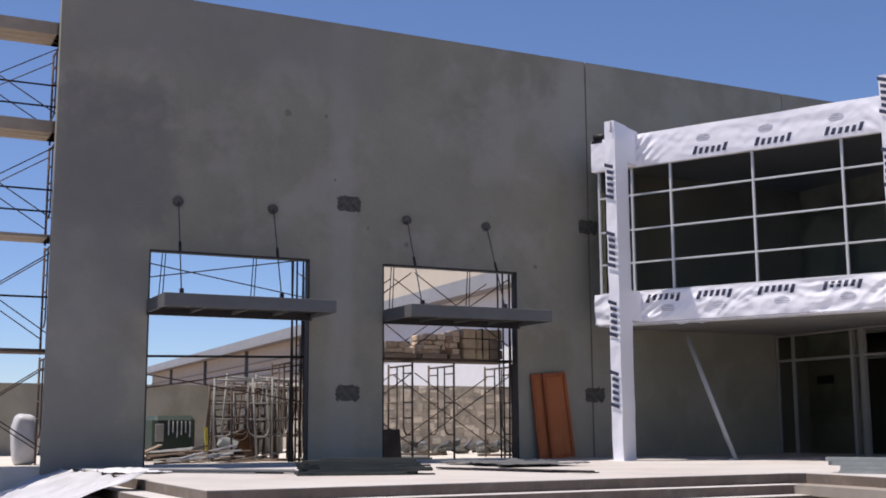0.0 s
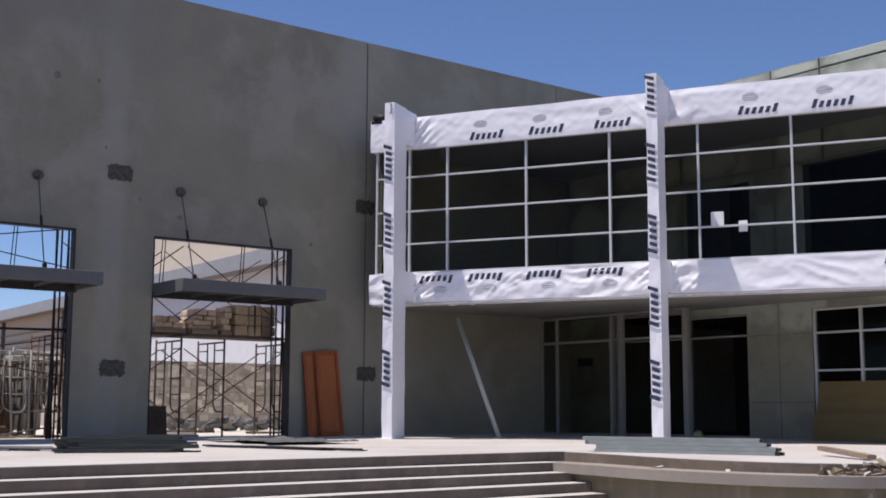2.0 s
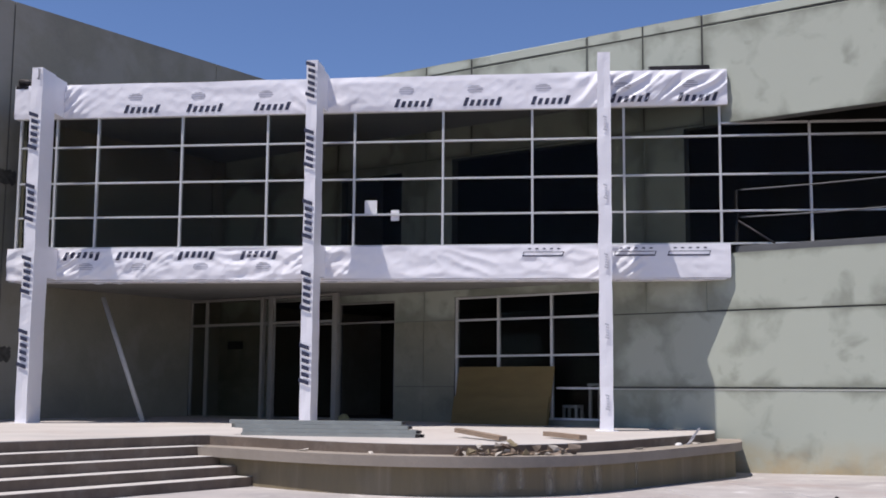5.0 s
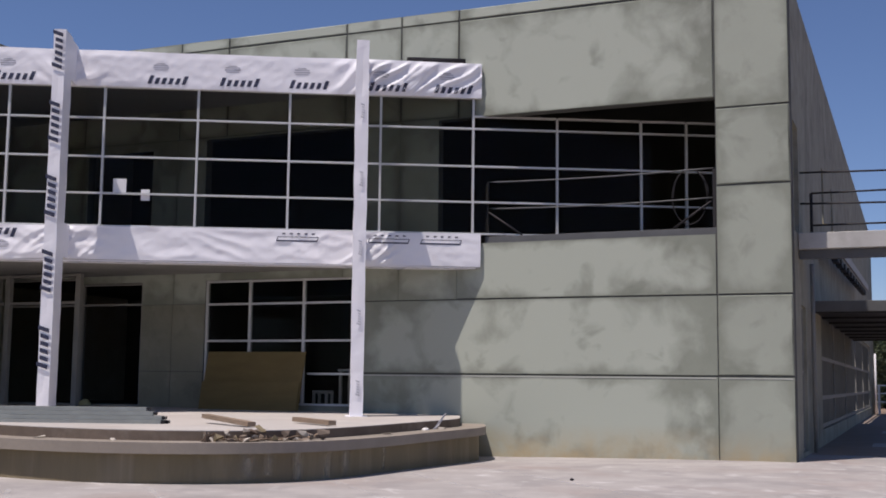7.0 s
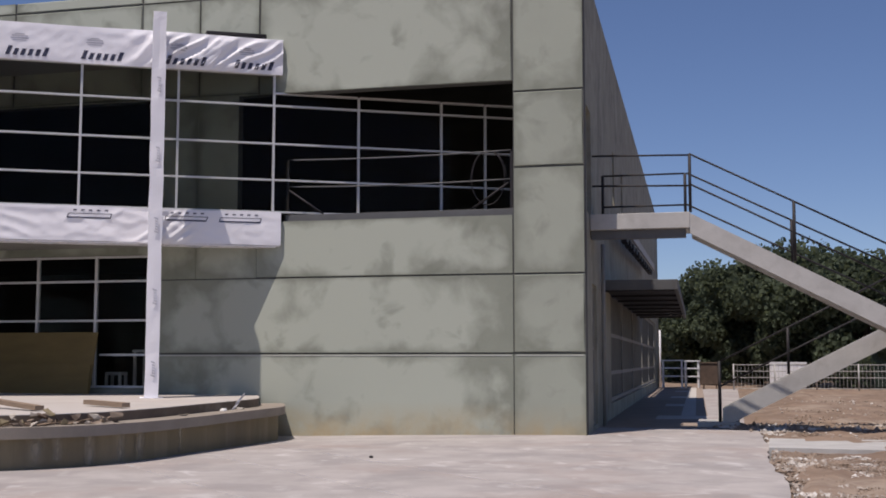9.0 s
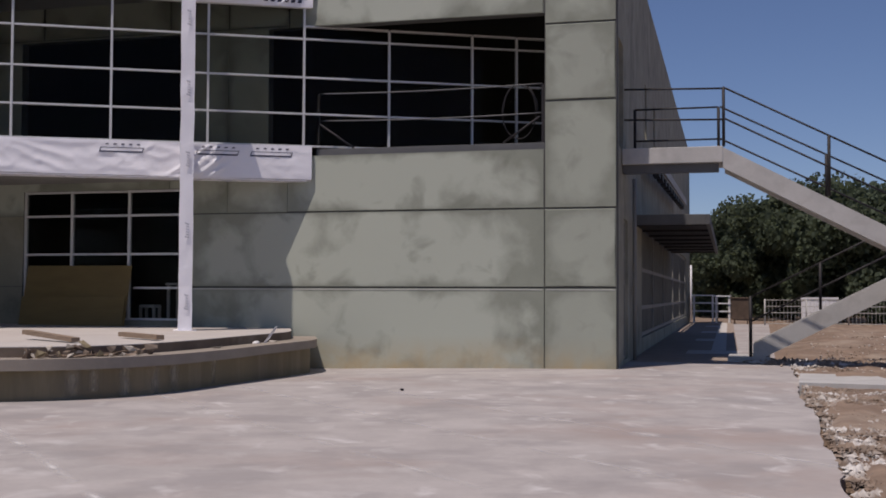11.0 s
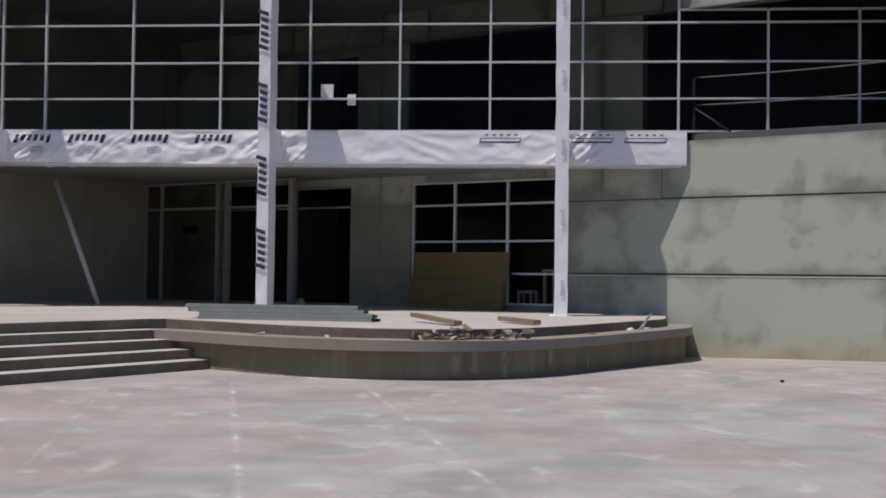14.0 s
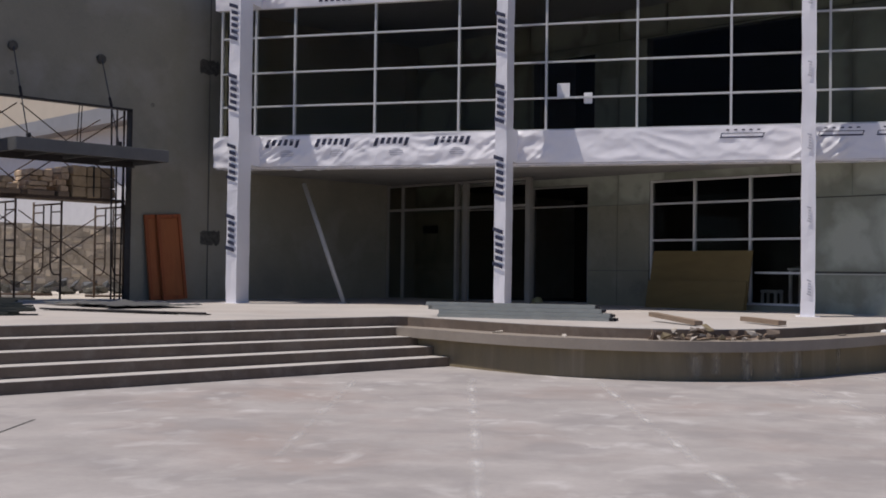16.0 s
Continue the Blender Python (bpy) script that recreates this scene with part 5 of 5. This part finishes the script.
pts = [(0.42 * math.cos(a * 0.21) * (1 - 0.003 * a), 0.02 * math.sin(a * 0.1), 0.62 * math.sin(a * 0.21) + 0.3) for a in range(46)]
part("coil", bent_tube(B(), pts, 0.013), STEEL_DARK, hs)


# ---- outside stair ----
def flight(parent, start, end, width, steps):
    """A stair flight between two points, with side stringers and treads."""
    a, b = Vector(start), Vector(end)
    for y in (0.0, width):
        bm = B()
        side = [[bm.verts.new((p.x, p.y + y + d, p.z + h)) for p, h in ((a, -0.36), (b, -0.36), (b, 0.1), (a, 0.1))] for d in (-0.035, 0.035)]
        bm.faces.new(side[0])
        bm.faces.new(side[1][::-1])
        for k in range(4):
            bm.faces.new((side[0][k], side[1][k], side[1][(k + 1) % 4], side[0][(k + 1) % 4]))
        part("stringer", bm, STAIR_GREY, parent)
    part("waist_slab", beam(B(), (a.x, a.y + width / 2, a.z - 0.2), (b.x, b.y + width / 2, b.z - 0.2), width - 0.075, 0.12), STAIR_GREY, parent)
    for k in range(steps):
        f = (k + 0.5) / steps
        p = a.lerp(b, f)
        part("tread", box(B(), p.x - 0.15, p.x + 0.15, p.y + 0.05, p.y + width - 0.05, p.z - 0.05, p.z + 0.0, 0.004), STAIR_GREY, parent)


def railing(parent, start, end, posts, height=1.25, bars=(0.42, 0.84, 1.25)):
    a, b = Vector(start), Vector(end)
    for h in bars:
        part("rail", tube(B(), a + Vector((0, 0, h)), b + Vector((0, 0, h)), 0.022, 8), STEEL_DARK, parent)
    for f in posts:
        p = a.lerp(b, f)
        part("post", tube(B(), p, p + Vector((0, 0, height)), 0.035, 8), STEEL_DARK, parent)


es = thing("outside_stair", SITE, "grey concrete switchback stair with dark pipe rails", "stair")
LZ = 4.95
part("landing", box(B(), CORNER_U - 0.02, -0.9, 26.95, 28.25, LZ - 0.36, LZ, 0.01), STAIR_GREY, es)
part("landing_beam", box(B(), CORNER_U - 0.02, -1.0, 27.1, 27.3, LZ - 0.56, LZ - 0.365), STEEL_GREY, es)
flight(es, (-0.9, 27.0, LZ - 0.13), (3.7, 27.0, 2.39), 1.15, 13)
flight(es, (-0.3, 29.7, 0.35), (3.7, 29.7, 2.39), 1.15, 13)
part("mid_landing", box(B(), 3.68, 5.0, 26.95, 30.9, 2.1, 2.39, 0.01), STAIR_GREY, es)
for x in (3.9, 4.8):
    for y in (27.1, 30.7):
        part("landing_post", box(B(), x - 0.08, x + 0.08, y - 0.08, y + 0.08, -0.05, 2.1), STAIR_GREY, es)
railing(es, (CORNER_U + 0.03, 27.0, LZ), (-0.9, 27.0, LZ - 0.06), (), 1.36, (0.66, 1.36))
railing(es, (-0.9, 27.0, LZ), (3.7, 27.0, 2.58), (0.003, 0.49, 1.0), 1.33, (0.64, 1.33))
railing(es, (-1.0, 28.15, LZ), (3.7, 28.15, 2.58), (0.5, 1.0), 1.07, (0.32, 1.07))
railing(es, (CORNER_U + 0.14, 28.2, LZ), (-1.04, 28.2, LZ), (0.0, 1.0), 1.07, (0.32, 1.07))
railing(es, (-0.36, 29.7, 0.46), (3.7, 29.7, 2.52), (0.4, 1.0), 1.12, (0.52, 1.12))
part("newel_post", tube(B(), (-0.36, 29.7, 0.0), (-0.36, 29.7, 1.6), 0.04, 8), STEEL_DARK, es)
railing(es, (4.98, 27.0, 2.39), (4.98, 30.85, 2.39), (0.0, 1.0), 1.1, (0.4, 0.75, 1.1))
part("footing", box(B(), -0.9, 0.1, 29.5, 31.0, -0.05, 0.13, 0.006), STAIR_GREY, es)

# flat canopy on the side wall, ladder rungs and yard furniture beyond
sc = thing("side_canopy", SIDE @ pose(0, 4.5, 3.4), "flat grey canopy over the side windows", "canopy")
part("fascia", box(B(), 1.82, 1.92, 0, 21.5, 0, 0.26, 0.006), STEEL_GREY, sc)
part("end_fascia", box(B(), 0.002, 1.818, 0, 0.1, 0, 0.26, 0.006), STEEL_GREY, sc)
# Deck and ribs are coloured dark for the shade below them.
part("deck", box(B(), 0.002, 1.816, 0.104, 21.4, 0.06, 0.2), STEEL_DARK, sc)
for k in range(8):
    part("rib", box(B(), 0.004, 1.814, 0.6 + k * 2.8, 0.7 + k * 2.8, 0.0, 0.056), STEEL_DARK, sc)
lad = thing("far_stair", SIDE @ pose(0.02, 7.0, 5.0), "farther outside stair with a pale stringer and dark treads", "stair")
part("stringer", beam(B(), (0.5, 0.2, 0.28), (0.5, 21.0, 0.78), 0.06, 0.26), STAIR_GREY, lad)
for k in range(11):
    part("tread", box(B(), 0.3, 0.47, 0.4 + 1.85 * k, 1.35 + 1.85 * k, -0.06 + 0.045 * k, 0.12 + 0.045 * k), STEEL_DARK, lad)
pipe = thing("downpipe", SIDE @ pose(0.1, 3.7, 0), "grey downpipe on the side wall", "pipe")
part("tube", tube(B(), (0, 0, 0), (0, 0, 4.5), 0.05, 10), ALU_DULL, pipe)


def yard_frame(u, v, w, d, h, ang, group):
    top = thing("steel_table", SITE @ pose(u, v, -0.02, 0, 0, ang), "white-painted steel work frame on the walkway", "work table", group)
    for x in (0, w):
        for y in (0, d):
            part("leg", box(B(), x - 0.05, x + 0.05, y - 0.05, y + 0.05, 0, h), WHITE_PAINT, top)
    for z in (h, h * 0.72, h * 0.42):
        part("shelf", box(B(), -0.1, w + 0.1, -0.1, d + 0.1, z, z + 0.07, 0.006), WHITE_PAINT, top)
    return top


yard_frame(-4.15, 72, 1.1, 1.2, 1.62, 2, "work tables by the wall")
yard_frame(-2.85, 72.2, 0.75, 1.2, 1.58, 0, "work tables by the wall")
bn = thing("rusty_bin", SITE @ pose(-1.38, 70, -0.05), "rust-brown steel bin on the walkway", "bin")
part("body", box(B(), -0.55, 0.55, -0.4, 0.4, 0.3, 1.5, 0.03), RUST, bn)
part("lid", box(B(), -0.6, 0.6, -0.45, 0.45, 1.502, 1.57, 0.02), RUST, bn)
for x in (-0.36, 0.36):
    for y in (-0.34, 0.34):
        part("leg", box(B(), x - 0.04, x + 0.04, y - 0.04, y + 0.04, 0, 0.3), RUST, bn)
wp = thing("white_post", SITE @ pose(-5.0, 80, -0.06), "pale steel post standing past the end of the side wall", "post")
for x in (0, 0.22):
    part("tube", tube(B(), (x, 0, 0), (x, 0, 3.7), 0.06, 8), WHITE_PAINT, wp)
part("tie", box(B(), 0.0, 0.22, -0.03, 0.03, 2.6, 2.7), WHITE_PAINT, wp)

# ---- dirt, rubble edge and a strip of old paving ----
strip = thing("old_paving", pose(0, 0, 0), "narrow strip of old grey paving in the dirt", "pavement", kind="structure")
part("slab", prism(B(), [(10.98, 19.05), (14.0, 16.95), (18.0, 14.2), (19.5, 16.4), (15.4, 19.6), (12.3, 21.3)], -0.3, 0.07), STAIR_GREY, strip)
r5 = random.Random(9)
verts, faces = [], []
CHIP = [(1, 0, 0), (-1, 0, 0), (0, 1, 0), (0, -1, 0), (0, 0, 1), (0, 0, -1)]
CHIP_F = [(0, 2, 4), (2, 1, 4), (1, 3, 4), (3, 0, 4), (2, 0, 5), (1, 2, 5), (3, 1, 5), (0, 3, 5)]
for (x0, y0), (x1, y1) in zip(EDGE[2:], EDGE[3:] + [(15.5, 27.2)]):
    for k in range(2600):
        f = r5.random()
        off = abs(r5.gauss(0, 1.3)) + 0.04
        nx, ny = (y1 - y0), -(x1 - x0)
        ln = math.hypot(nx, ny)
        x, y = x0 + (x1 - x0) * f + nx / ln * off, y0 + (y1 - y0) * f + ny / ln * off
        s = r5.uniform(0.004, 0.013) + (0.045 * r5.random() ** 7 if off < 0.8 else 0.022 * r5.random() ** 4)
        a = r5.uniform(0, 6.28)
        b0 = len(verts)
        for c in CHIP:
            p = Vector(c) * s * r5.uniform(0.4, 1.9)
            verts.append((x + p.x * math.cos(a) - p.y * math.sin(a), y + p.x * math.sin(a) + p.y * math.cos(a), p.z * 0.7 - 0.01 + 0.06 * noise.noise((x * 1.6, y * 1.6, 5))))
        faces.extend(tuple(b0 + q for q in t_) for t_ in CHIP_F)
for k in range(2600):
    x, y = r5.uniform(13.6, 24), 0
    y = 25.4 - 0.25 * (x - 15) + r5.gauss(0, 0.5)
    s = r5.uniform(0.02, 0.09)
    b0 = len(verts)
    for c in CHIP:
        p = Vector(c) * s * r5.uniform(0.6, 1.5)
        verts.append((x + p.x, y + p.y, p.z * 0.8 + 0.02))
    faces.extend(tuple(b0 + q for q in t_) for t_ in CHIP_F)
for k in range(5200):
    x = r5.uniform(11.5, 30)
    y = x * r5.uniform(0.95, 1.85)
    if y < 18.5 or x < 1.5 + 0.545 * y:
        continue
    s = 0.01 + 0.05 * r5.random() ** 5
    b0 = len(verts)
    for c in CHIP:
        p = Vector(c) * s * r5.uniform(0.6, 1.5)
        verts.append((x + p.x, y + p.y, p.z * 0.7 + 0.01))
    faces.extend(tuple(b0 + q for q in t_) for t_ in CHIP_F)
me = bpy.data.meshes.new("edge_rubble")
me.from_pydata(verts, [], faces)
me.materials.append(MIXED_RUBBLE)
tagged(new("edge_rubble", me), "pale and brown broken concrete crumbs along the slab edge", "rubble", kind="stuff")


def edge_x(y):
    return 1.2 + 0.524 * (y - 0.4) if y < 25 else 0.396 + 0.5427 * (y + 0.215)


bm = B()
nx_, ny_ = 64, 110
gg = {}
for i in range(nx_ + 1):
    for j in range(ny_ + 1):
        y = 1.5 + 75 * j / ny_
        x = edge_x(y) + 0.12 + 50 * (i / nx_) ** 1.6
        rim = min(1, i / 2, j / 3, (nx_ - i) / 3, (ny_ - j) / 3)
        lump = 0.15 * noise.noise((x * 0.4, y * 0.4, 2)) + 0.09 * noise.noise((x * 1.6, y * 1.6, 5)) + 0.04 * noise.noise((x * 4, y * 4, 9))
        lump += 0.06 * abs(noise.noise((x * 7, y * 7, 4)))
        bank = 0.05 * math.exp(-((y - 25.6 + 0.25 * (x - 15) + 0.5 * noise.noise((x * 0.7, 3, 1))) / 0.55) ** 2) if x > 14.3 else 0
        gg[i, j] = bm.verts.new((x, y, -0.057 + rim * max(0.004, 0.05 + lump + bank)))
for i in range(nx_):
    for j in range(ny_):
        f = bm.faces.new((gg[i, j], gg[i + 1, j], gg[i + 1, j + 1], gg[i, j + 1]))
        f.smooth = True
tagged(part("loose_dirt", bm, DIRT), "churned reddish dirt and clods beside the slab", "dirt", kind="stuff")


# ---- trees and things in the distance ----
def tree(x, y, tall, spread, seed, group="trees beyond the site"):
    r = random.Random(seed)
    top = thing("tree", pose(x, y, -0.06), "broad dark green leafy tree beyond the site", "tree", group)
    bm = B()
    fork = tall * 0.24
    tube(bm, (0, 0, 0), (0.1, 0.05, fork), 0.34, 9, 0.24)
    heads = []
    for k in range(9):
        a = k * 2.4 + r.uniform(-0.3, 0.3)
        rad = spread * r.uniform(0.3, 0.75)
        tip = Vector((math.cos(a) * rad, math.sin(a) * rad, tall * r.uniform(0.5, 0.9)))
        mid = Vector((0.1, 0.05, fork)).lerp(tip, 0.5) + Vector((0, 0, tall * 0.06))
        tube(bm, (0.1, 0.05, fork - 0.1), mid, 0.16, 6, 0.1)
        tube(bm, mid, tip, 0.1, 6, 0.04)
        heads.append((tip, spread * r.uniform(0.28, 0.5)))
    part("trunk", bm, BARK, top)
    verts, faces = [], []
    for k in range(22):
        a, q = r.uniform(0, 6.28), r.random() ** 0.6
        z = tall * r.uniform(0.1, 0.95)
        wide = spread * (1 - abs(z / tall - 0.55) * 1.1)
        heads.append((Vector((math.cos(a) * wide * q, math.sin(a) * wide * q, z)), spread * r.uniform(0.22, 0.42)))
    for c, rad in heads:
        for k in range(760):
            d = Vector((r.gauss(0, 1), r.gauss(0, 1), r.gauss(0, 0.8))).normalized() * rad * (r.random() ** 0.4)
            p = c + d
            if p.z < tall * 0.03:
                continue
            s = r.uniform(0.1, 0.24)
            n1 = Vector((r.gauss(0, 1), r.gauss(0, 1), r.gauss(0, 1))).normalized()
            t1 = n1.orthogonal().normalized() * s
            t2 = n1.cross(t1) * 0.7
            b0 = len(verts)
            verts.extend([p - t1, p + t2, p + t1, p - t2])
            faces.append((b0, b0 + 1, b0 + 2, b0 + 3))
    me = bpy.data.meshes.new("crown")
    me.from_pydata([tuple(v) for v in verts], [], faces)
    me.materials.append(LEAF)
    ob = new("crown", me)
    ob.parent = top
    return top


for k, (az, dist, tall, spread) in enumerate(((-27.5, 92, 8.3, 3.9), (-29.6, 84, 8.2, 4.0), (-31.8, 76, 8.9, 4.2), (-34.2, 74, 7.6, 3.8), (-37.0, 80, 8.0, 4.4), (-40.5, 82, 7.6, 4.4),
                                              (-26.3, 95, 5.2, 3.0), (-30.8, 90, 8.8, 4.6))):
    tree(-dist * math.sin(radians(az)), dist * math.cos(radians(az)), tall, spread, 31 + k)


def container(x, y, ang, ln, wd, h, mat, label, name="site_container"):
    top = thing(name, pose(x, y, -0.06, 0, 0, ang), label, "container")
    part("body", box(B(), 0, ln, 0, wd, 0.15, h, 0.02), mat, top)
    for k in range(int(ln / 0.3)):
        part("rib", box(B(), 0.08 + k * 0.3, 0.22 + k * 0.3, -0.04, -0.001, 0.25, h - 0.12), mat, top)
    part("roof_rim", box(B(), -0.04, ln + 0.04, -0.05, wd + 0.05, h, h + 0.1), mat, top)
    for x0 in (0.2, ln - 0.4):
        part("skid", box(B(), x0, x0 + 0.2, 0, wd, 0, 0.15), STEEL_DARK, top)


container(39.0, 60.0, -30, 7, 2.4, 2.3, GREEN_PAINT, "dark green site container beyond the dirt")
container(35.4, 61.1, -30, 2.0, 1.8, 1.5, WHITE_PAINT, "white site cabin beyond the dirt", "site_cabin")
fn = thing("mesh_fence", pose(32.3, 59.6, -0.06, 0, 0, -27), "grey mesh fence with pipe posts", "fence")
for k in range(9):
    part("post", tube(B(), (k * 2.2, 0, 0), (k * 2.2, 0, 1.5), 0.045, 6), STAIR_GREY, fn)
for z in (0.15, 0.75, 1.1, 1.45):
    part("rail", tube(B(), (0, 0, z), (17.6, 0, z), 0.02, 6), STAIR_GREY, fn)
bm = B()
for k in range(88):
    box(bm, k * 0.2, k * 0.2 + 0.014, -0.007, 0.007, 0.16, 1.44)
part("mesh", bm, STAIR_GREY, fn)

# ---- things in the yard behind the doorways ----
gen = thing("generator", SITE @ pose(-31.2, 7.66, 0.85), "dark green site generator with a slatted grille", "generator")
part("body", box(B(), -0.6, 0.6, -0.55, 0.56, 0.1, 1.16, 0.12), GREEN_PAINT, gen)
part("control_panel", box(B(), 0.602, 0.63, -0.5, -0.28, 0.5, 0.95, 0.01), ALU_DULL, gen)
for k in range(12):
    part("slat", box(B(), 0.602, 0.63, -0.22 + k * 0.055, -0.2 + k * 0.055, 0.72 - 0.06 * (k % 3), 1.02), WHITE_PAINT if k % 2 else STEEL_DARK, gen)
part("skid", box(B(), -0.65, 0.65, -0.7, 0.7, 0, 0.1), STEEL_DARK, gen)
cr = thing("crate", SITE @ pose(-30.6, 9.4, 0.85), "brown wooden crate in the yard", "crate")
part("body", box(B(), -0.4, 0.4, -0.34, 0.36, 0, 0.75, 0.02), CRATE_BROWN, cr)
for z in (0.12, 0.4, 0.6):
    part("slat", box(B(), 0.402, 0.425, -0.33, 0.35, z, z + 0.09), CRATE_BROWN, cr)
part("lip", box(B(), -0.43, 0.43, -0.37, 0.39, 0.75, 0.8), CRATE_BROWN, cr)
mx = thing("mortar_mixer", SITE @ pose(-29.6, 8.75, 0.85), "small grey mortar mixer with a yellow frame", "mixer")
bm = B()
bmesh.ops.create_cone(bm, cap_ends=True, segments=16, radius1=0.24, radius2=0.14, depth=0.4)
part("drum", bm, GALV, mx, "", pose(0, 0, 0.42, 60, 0, 0))
for y in (-0.35, 0.3):
    part("wheel", tube(B(), (-0.06, y, 0.16), (0.06, y, 0.16), 0.16, 14), STEEL_DARK, mx)
part("handle", beam(B(), (0, -0.5, 0.1), (0, -0.55, 0.85), 0.07, 0.07), YELLOW_PAINT, mx)
part("axle", tube(B(), (0, -0.4, 0.17), (0, 0.35, 0.17), 0.04, 8), YELLOW_PAINT, mx)
pb = thing("plaster_board", SITE @ pose(-28.1, 12.55, 0.85, 0, -8, 0), "dark board leaning inside the doorway", "board")
part("board", box(B(), -0.03, 0.0, -0.45, 0.4, 0, 0.78), RUST, pb)
r7 = random.Random(41)
for k in range(16):
    u, v = r7.uniform(-34, -28.4), r7.uniform(5.5, 16.5)
    top = thing("steel_pipe", SITE @ pose(u, v, 0.853, 0, 0, r7.uniform(50, 130)), "loose rusty pipe lying in the yard", "pipe", "pipes in the yard")
    part("tube", tube(B(), (0, 0, 0.035), (r7.uniform(1.2, 2.6), 0, 0.035), 0.033, 7), RUST if k % 3 else STAIR_GREY, top)
for k in range(30):
    u, v = r7.uniform(-34.5, -33.2), 15.9 + 0.12 * (k + r7.random())
    top = thing("broken_block", SITE @ pose(u, v, 0.853 + 0.2 * (k % 3 == 1), r7.uniform(-12, 12) * (k % 3 == 1), 0, r7.uniform(0, 180)), "dark grey broken concrete block in a row at the yard wall", "concrete block", "blocks in the yard")
    part("block", shard(r7, r7.uniform(0.2, 0.34), r7.uniform(0.14, 0.22), r7.uniform(0.12, 0.2)), (PATCH_GREY, STEEL_GREY, PLUG_GREY)[k % 3], top)
for k in range(26):
    u, v = r7.uniform(-30.2, -27.6), r7.uniform(6.3, 9.7)
    ln_ = r7.uniform(0.7, 2.0)
    w_ = r7.uniform(0.05, 0.14)
    top = thing("scrap_timber", SITE @ pose(u, v, 0.86 + 0.08 * (k % 4), 0, r7.uniform(-14, 2), r7.uniform(40, 140)), "splintered scrap board in a heap inside the doorway", "timber", "scrap boards in the yard")
    part("board", box(B(), -ln_ / 2, ln_ / 2, -w_ / 2, w_ / 2, 0, 0.035, 0.004), (TIMBER, RUST, STAIR_GREY, TIMBER, SHEET_DULL)[k % 5], top)
wb = thing("wrapped_bundle", SITE @ pose(-29.4, 3.85, 0.85), "tall bundle wrapped in white plastic behind the wall", "bundle")
bm = B()
bmesh.ops.create_icosphere(bm, subdivisions=4, radius=0.3)
for f in bm.faces:
    f.smooth = True
for v in bm.verts:
    v.co = Vector([math.copysign(abs(q / 0.3) ** 0.55 * 0.3, q) for q in v.co])
    v.co.z = v.co.z * 2.0 + 0.58
part("sheet", wobble(bm, 0.07, 3), SHEET_DULL, wb)
# saw-cut joints in the plaza
sj = thing("slab_joint", pose(0, 0, 0), "thin pale saw-cut joints across the plaza slab", "slab joint", kind="structure")
for x17, y0, y1 in ((-6.3, 9, 17), (-4.5, 8, 17.6), (-2.5, 7, 17.9), (0.52, 6, 19.6), (2.32, 7, 24), (4.25, 9, 26)):
    bm = B()
    rows_j = []
    for k in range(41):
        y = y0 + (y1 - y0) * k / 40
        zz = plaza_z(x17 - (y - 17) * 0.272, y) + 0.004
        rows_j.append([bm.verts.new(((y - 17) * -1.036, w, zz)) for w in (-0.09, 0, 0.09)])
    for p_, q_ in zip(rows_j, rows_j[1:]):
        for i in (0, 1):
            bm.faces.new((p_[i], p_[i + 1], q_[i + 1], q_[i]))
    part("joint", bm, CHALK if x17 in (-4.5, -2.5) else CHALK_FAINT, sj, "", pose(x17, 17, 0, 0, 0, -74.8))
part("joint", beam(B(), (-7.7, 10.9, 0.001), (-7.3, 9.6, 0.001), 0.03, 0.004), JOINT_DARK, sj)
felt = thing("roofing_felt", pose(1.5, 27.55, 9.165), "dark torn strips of roofing felt on the band top", "roofing felt")
part("strip", wobble(box(B(), 0, 1.4, -0.1, 0.12, 0.0, 0.13), 0.06, 3), STEEL_DARK, felt)
roll = thing("felt_roll", pose(-14.0, 27.45, 9.165), "black roll of roofing felt on the band end", "felt roll")
part("roll", wobble(tube(B(), (-0.12, 0, 0.1), (0.3, 0.1, 0.1), 0.1, 12), 0.03, 6), STEEL_DARK, roll)
# low scrub closing the horizon beyond the dirt
verts, faces = [], []
rw = random.Random(77)
for k in range(26000):
    az = radians(rw.uniform(-50, -20))
    d = rw.uniform(96, 116)
    top_z = 3.6 + 2.2 * noise.noise((az * 30, d * 0.03, 1))
    z = top_z * rw.random() ** 0.7
    p = Vector((-d * math.sin(az), d * math.cos(az), z - 0.05))
    n1 = Vector((rw.gauss(0, 1), rw.gauss(0, 1), rw.gauss(0, 1))).normalized()
    s = rw.uniform(0.15, 0.36)
    t1 = n1.orthogonal().normalized() * s
    t2 = n1.cross(t1) * 0.7
    b0 = len(verts)
    verts.extend([tuple(p - t1), tuple(p + t2), tuple(p + t1), tuple(p - t2)])
    faces.append((b0, b0 + 1, b0 + 2, b0 + 3))
me = bpy.data.meshes.new("far_scrub")
me.from_pydata(verts, [], faces)
me.materials.append(LEAF)
tagged(new("far_scrub", me), "low dark green scrub along the horizon", "scrub", kind="stuff")
part("open_end", tube(B(), (X_L + 0.02, 27.5, 9.13), (X_L + 0.34, 27.5, 9.13), 0.09, 12), STEEL_DARK, front, "dark open end of the wrapped band")
part("soffit_edge", box(B(), X_L + 0.1, X_R - 0.1, FRONT_Y + 0.02, FRONT_Y + 0.5, 4.235, 4.265), WRAP, front, "torn white sheeting turned under the band")
